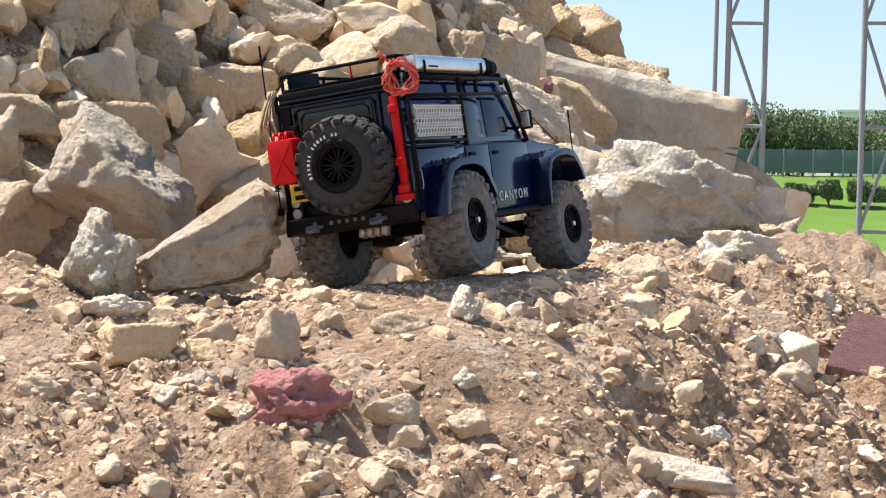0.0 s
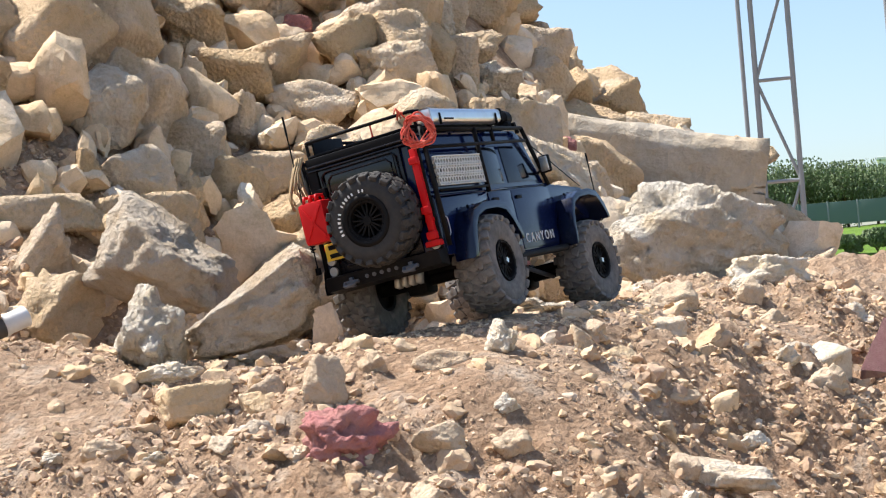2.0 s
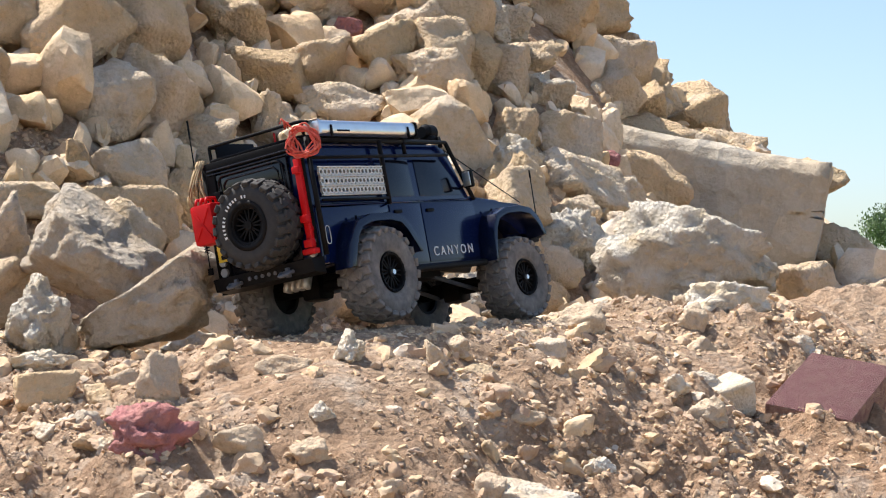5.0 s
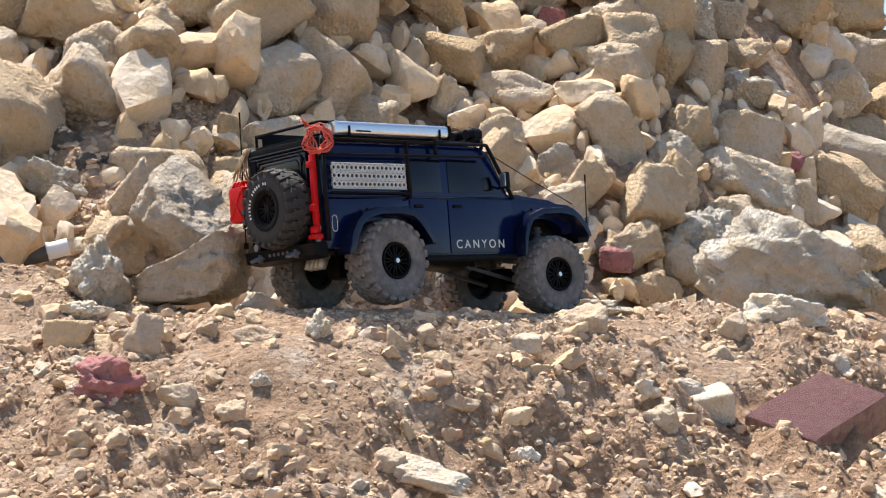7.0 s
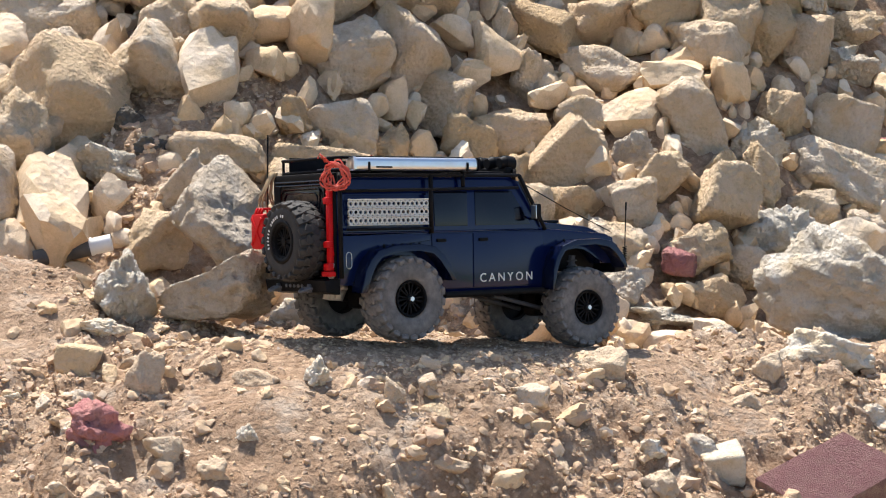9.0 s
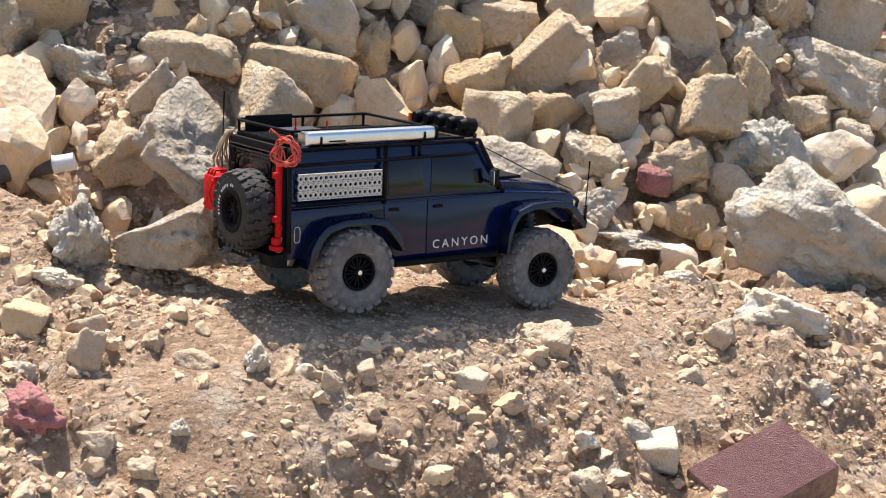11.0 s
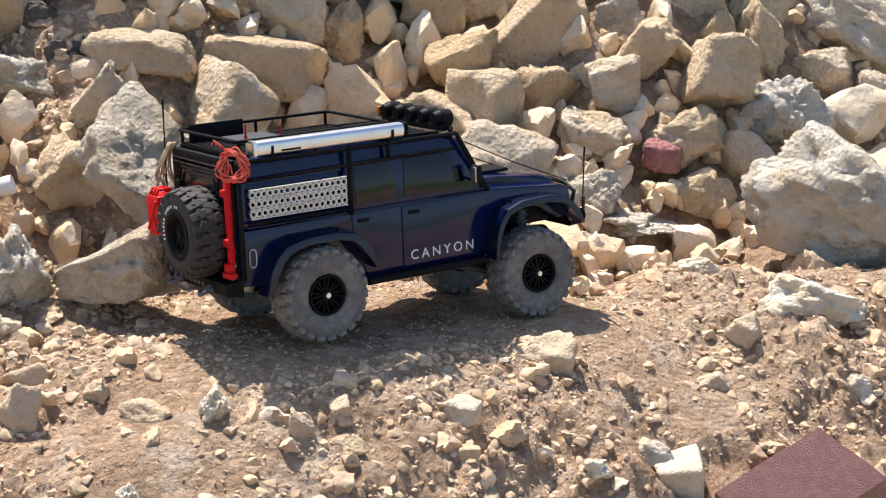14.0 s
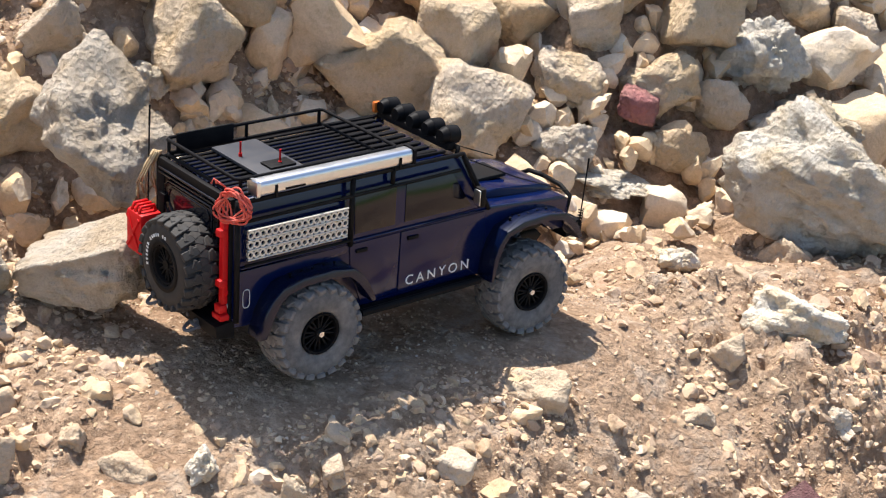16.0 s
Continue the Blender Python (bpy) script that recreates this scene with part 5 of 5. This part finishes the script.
for sg in (-1, 1):
    box(bm, (-0.1345, 0.054, 0.165), (0.002, 0.004, 0.046), 0.0005, pose(0, 0, 0, sg * 34, 0, 0))
part("can_rib", bm, RED, can, "", BODY @ CAN)

# sand ladder on the side
def sand_ladder():
    bm = bmesh.new()
    x0, x1, z0, z1, y = -0.085, 0.0485, 0.1715, 0.2060, -0.0835
    rows, cols = 3, 17
    w, h = (x1 - x0) / cols, (z1 - z0) / rows
    front, backs = {}, {}
    ring = 8
    for i in range(rows):
        for j in range(cols):
            cx, cz = x0 + (j + 0.5) * w, z0 + (i + 0.5) * h
            hole, rim = [], []
            for k in range(ring):
                a = 2 * math.pi * (k + 0.5) / ring
                c, s = math.cos(a), math.sin(a)
                q = 0.5 / max(abs(c), abs(s))
                hole.append((cx + 0.0027 * c, cz + 0.0027 * s))
                rim.append((cx + q * c * w, cz + q * s * h * 0.94))
            def put(pts, yy):
                return [bm.verts.new((px, yy, pz)) for px, pz in pts]
            hf, rf, hb, rb = put(hole, y), put(rim, y), put(hole, y + 0.003), put(rim, y + 0.003)
            for k in range(ring):
                n = (k + 1) % ring
                bm.faces.new((rf[k], rf[n], hf[n], hf[k]))
                bm.faces.new((hf[k], hf[n], hb[n], hb[k]))
                bm.faces.new((rb[k], hb[k], hb[n], rb[n]))
    bmesh.ops.remove_doubles(bm, verts=bm.verts[:], dist=0.0001)
    for i in range(rows + 1):
        box(bm, ((x0 + x1) / 2, y + 0.001, z0 + i * h), (x1 - x0, 0.004, 0.0016), 0.0004, seg=1)
    return bm


lad = part("sand_ladder", sand_ladder(), LADDER, truck, "pale perforated metal sand ladder on the side", BODY, smooth=0.4)
for x in (-0.07, 0.04):
    bm = bmesh.new()
    cyl(bm, (x, -0.074, 0.19), (x, -0.083, 0.19), 0.003, 8)
    part("bracket", bm, BLACK, lad, "", BODY)

# side guard bars, roof gutter cage
for side in (-1, 1):
    for pts, r in (([(-0.100, side * 0.083, 0.2175), (0.21, side * 0.083, 0.2215)], 0.0022), ([(-0.088, side * 0.0835, 0.1655), (0.052, side * 0.0835, 0.1655)], 0.0018),
                   ([(0.054, side * 0.082, 0.158), (0.054, side * 0.082, 0.240)], 0.0032), ([(-0.098, side * 0.083, 0.10), (-0.098, side * 0.082, 0.243)], 0.0032),
                   ([(0.112, side * 0.080, 0.222), (0.112, side * 0.080, 0.244)], 0.0028), ([(-0.1, side * 0.081, 0.2395), (0.216, side * 0.079, 0.2395)], 0.0026),
                   ([(0.216, side * 0.079, 0.2395), (0.258, side * 0.079, 0.170), (0.264, side * 0.079, 0.160)], 0.0030)):
        bm = bmesh.new()
        sweep(bm, pts, r, 8)
        part("cage_bar", bm, BLACK, truck, "black cage bar", BODY)

# roof rack
rack_z, x0, x1, yw = 0.2455, -0.090, 0.116, 0.074
bm = bmesh.new()
for z in (rack_z, rack_z + 0.018):
    sweep(bm, [(x0, -yw, z), (x1, -yw, z), (x1 + 0.004, -yw + 0.004, z), (x1 + 0.004, yw - 0.004, z), (x1, yw, z), (x0, yw, z), (x0 - 0.004, yw - 0.004, z), (x0 - 0.004, -yw + 0.004, z)], 0.0021, 8, closed=True)
rack = part("roof_rack", bm, SATIN, truck, "black tubular roof rack with slats", BODY)
for k in range(13):
    bm = bmesh.new()
    y = -yw + 0.012 + k * (2 * yw - 0.024) / 12
    box(bm, ((x0 + x1) / 2, y, rack_z), (x1 - x0, 0.0045, 0.0025), 0.0006, seg=1)
    part("slat", bm, SATIN, rack, "", BODY)
for x in (x0, (x0 + x1) / 2, x1):
    for side in (-1, 1):
        bm = bmesh.new()
        cyl(bm, (x, side * yw, 0.237), (x, side * yw, rack_z + 0.018), 0.0021, 8)
        part("rack_post", bm, SATIN, rack, "", BODY)
    bm = bmesh.new()
    cyl(bm, (x, -yw, rack_z - 0.003), (x, yw, rack_z - 0.003), 0.002, 8)
    part("cross_bar", bm, SATIN, rack, "", BODY)
bm = bmesh.new()
box(bm, (-0.018, 0.0, rack_z + 0.0045), (0.060, 0.105, 0.004), 0.001)
tray = part("tray", bm, TRAY, rack, "grey metal tray on the rack", BODY)
bm = bmesh.new()
box(bm, (-0.012, -0.03, rack_z + 0.0075), (0.034, 0.022, 0.003), 0.001)
part("tray_recess", bm, BLACK, tray, "", BODY)
for x, y in ((-0.035, 0.012), (-0.01, -0.03)):
    bm = bmesh.new()
    cyl(bm, (x, y, rack_z + 0.006), (x, y, rack_z + 0.024), 0.0012, 6)
    cyl(bm, (x, y, rack_z + 0.006), (x, y, rack_z + 0.010), 0.0022, 8)
    part("stub_aerial", bm, RED, tray, "short red aerial", BODY)
bm = bmesh.new()
box(bm, (-0.045, yw - 0.004, rack_z + 0.012), (0.075, 0.003, 0.022), 0.001)
part("panel", bm, BLACK, rack, "", BODY)

# low deck of slats between the basket and the light bar
for k in range(9):
    bm = bmesh.new()
    box(bm, (0.155, -0.060 + k * 0.015, 0.2425), (0.068, 0.008, 0.003), 0.0008, seg=1)
    part("slat", bm, SATIN, rack, "", BODY)
for y in (-0.069, 0.069):
    bm = bmesh.new()
    cyl(bm, (0.116, y, 0.2440), (0.196, y, 0.2425), 0.0022, 8)
    part("deck_rail", bm, SATIN, rack, "", BODY)

# awning tube along the side of the rack
bm = bmesh.new()
vs = box(bm, (0.028, -0.081, 0.2545), (0.212, 0.019, 0.0175), 0.006, seg=4)
awning = part("awning_tube", bm, SILVER, truck, "bright aluminium awning case along the rack", BODY)
for x in (-0.0775, 0.1335):
    bm = bmesh.new()
    box(bm, (x, -0.081, 0.2545), (0.004, 0.0205, 0.019), 0.004, seg=3)
    part("end_cap", bm, SATIN if x > 0 else SILVER, awning, "", BODY)
for x in (-0.055, 0.113):
    bm = bmesh.new()
    box(bm, (x, -0.0905, 0.250), (0.003, 0.003, 0.014), 0.0006)
    part("strap", bm, BLACK, awning, "black strap", BODY)
bm = bmesh.new()
box(bm, (-0.030, -0.0907, 0.2500), (0.026, 0.0006, 0.0022), 0.0)
part("label_bar", bm, BLACK, awning, "small dark print bar", BODY)

# light bar over the windscreen
LIGHTS = BODY @ Matrix.Translation((0.012, 0, -0.004))
bm = bmesh.new()
sweep(bm, [(0.196, -0.076, 0.238), (0.200, -0.074, 0.250), (0.200, 0.074, 0.250), (0.196, 0.076, 0.238)], 0.0032, 8)
lightbar = part("light_bar", bm, SATIN, truck, "black roof light bar with round lamps", LIGHTS)
bm = bmesh.new()
box(bm, (0.194, 0, 0.2510), (0.012, 0.140, 0.010), 0.003)
part("housing", bm, BLACK, lightbar, "", LIGHTS)
for k in range(5):
    y = -0.058 + k * 0.029
    bm = bmesh.new()
    cyl(bm, (0.192, y, 0.262), (0.208, y, 0.261), 0.0112, 18)
    cyl(bm, (0.184, y, 0.262), (0.193, y, 0.262), 0.0075, 14, 0.0110)
    lamp = part("lamp", bm, BLACK, lightbar, "black round spot lamp", LIGHTS)
bm = bmesh.new()
box(bm, (0.186, 0.068, 0.260), (0.01, 0.006, 0.014), 0.002)
part("side_marker", bm, AMBER, lightbar, "orange marker lamp", LIGHTS)

# coil of rope
rng = random.Random(3)
bm = bmesh.new()
for k in range(10):
    rr, tilt, px, pz = 0.0158 + rng.uniform(-0.003, 0.0025), rng.uniform(-0.3, 0.3), rng.uniform(-0.003, 0.003), rng.uniform(-0.003, 0.003)
    ph = rng.uniform(0, 6.28)
    pts = []
    for i in range(36):
        a = 2 * math.pi * i / 36
        wob = 1 + 0.07 * math.sin(3 * a + ph)
        u, v = rr * wob * math.cos(a), rr * wob * math.sin(a) * 1.08
        n = 0.004 * math.sin(2 * a + ph) + tilt * 0.01 * math.cos(a) + rng.uniform(-0.0006, 0.0006)
        pts.append((-0.104 + u * 0.55 + n * 0.7 + px, -0.083 + u * -0.80 + n * -0.6 + k * 0.0003, 0.238 + v + pz))
    sweep(bm, pts, 0.00115, 6, closed=True)
for k in range(3):
    sweep(bm, [(-0.112 - 0.004 * k, -0.072 + 0.004 * k, 0.262), (-0.115 - 0.002 * k, -0.067, 0.264 + 0.002 * k), (-0.106, -0.060 - 0.005 * k, 0.257)], 0.0011, 6)
part("rope_coil", bm, ROPE, truck, "coil of orange-red rope hung at the rear corner", BODY)
# tan rope at the far corner
rng = random.Random(8)
bm = bmesh.new()
for k in range(11):
    u, v = rng.uniform(-0.004, 0.004), rng.uniform(-0.003, 0.006)
    sweep(bm, [(-0.101 + u, 0.080 + v, 0.248), (-0.106 + u * 2, 0.086 + v, 0.232 + u), (-0.110 + u * 3, 0.088 + v * 2, 0.214 - 2 * v), (-0.106 + u * 4, 0.087 + v * 2, 0.196 + rng.uniform(-0.012, 0.012))], 0.0013, 5)
part("rope_tail", bm, TAN_ROPE, truck, "frayed tan rope tied at the rack corner", BODY)

# aerials
def aerial(base, tip, spring_z):
    bm = bmesh.new()
    b, t = Vector(base), Vector(tip)
    pts = [b + (t - b) * (i / 12) for i in range(13)]
    sweep(bm, pts, 0.0009, 6)
    cyl(bm, b, b + Vector((0, 0, 0.008)), 0.0035, 8)
    cyl(bm, t - (t - b) * 0.12, t, 0.0013, 6)
    ob = part("aerial", bm, BLACK, truck, "thin black whip aerial with spring base")
    bm = bmesh.new()
    u = (t - b).normalized()
    sweep(bm, [b + u * (spring_z + i * 0.00045) + Vector((0.0032 * math.cos(i * 0.8), 0.0032 * math.sin(i * 0.8), 0)) for i in range(56)], 0.0008, 4)
    part("spring", bm, BLACK, ob, "coiled spring")


aerial((0.412, -0.086, 0.120), (0.410, -0.086, 0.220), 0.008)
aerial((-0.112, 0.088, 0.085), (-0.124, 0.087, 0.280), 0.028)
# limb-riser cables
for side in (-1, 1):
    bm = bmesh.new()
    sweep(bm, [(0.212, side * 0.07, 0.236), (0.30, side * 0.074, 0.203), (0.394, side * 0.072, 0.174)], 0.0008, 5)
    part("limb_cable", bm, BLACK, truck, "thin black cable")

# lettering on the doors
def lettering(side):
    cu = bpy.data.curves.new("lettering", "FONT")
    cu.body, cu.size, cu.extrude, cu.space_character = "CANYON", 0.0180, 0.0003, 1.45
    cu.align_x, cu.align_y = "CENTER", "CENTER"
    tmp = new("lettering_source", cu)
    bpy.context.view_layer.update()
    me = bpy.data.meshes.new_from_object(tmp.evaluated_get(bpy.context.evaluated_depsgraph_get()))
    bpy.data.objects.remove(tmp)
    me.transform(BODY @ Matrix.Translation((0.189, side * 0.0797, 0.0925)) @ pose(0, 0, 0, 90, 0, 0 if side < 0 else 180) @ Matrix.Diagonal((1.0, 0.98, 1, 1)))
    me.materials.clear()
    me.materials.append(WHITE)
    ob = new("door_lettering", me)
    ob.parent = body
    ob["label"] = "pale grey CANYON lettering"


lettering(-1)
lettering(1)
# panel badge
bm = bmesh.new()
sweep(bm, [(-0.083 + 0.0045 * math.cos(a) * 1.0, -0.0793, 0.124 + 0.011 * math.copysign(abs(math.sin(a)) ** 0.4, math.sin(a))) for a in [2 * math.pi * i / 20 for i in range(20)]], 0.0006, 4, closed=True)
part("badge", bm, WHITE, body, "pale outlined badge", BODY)
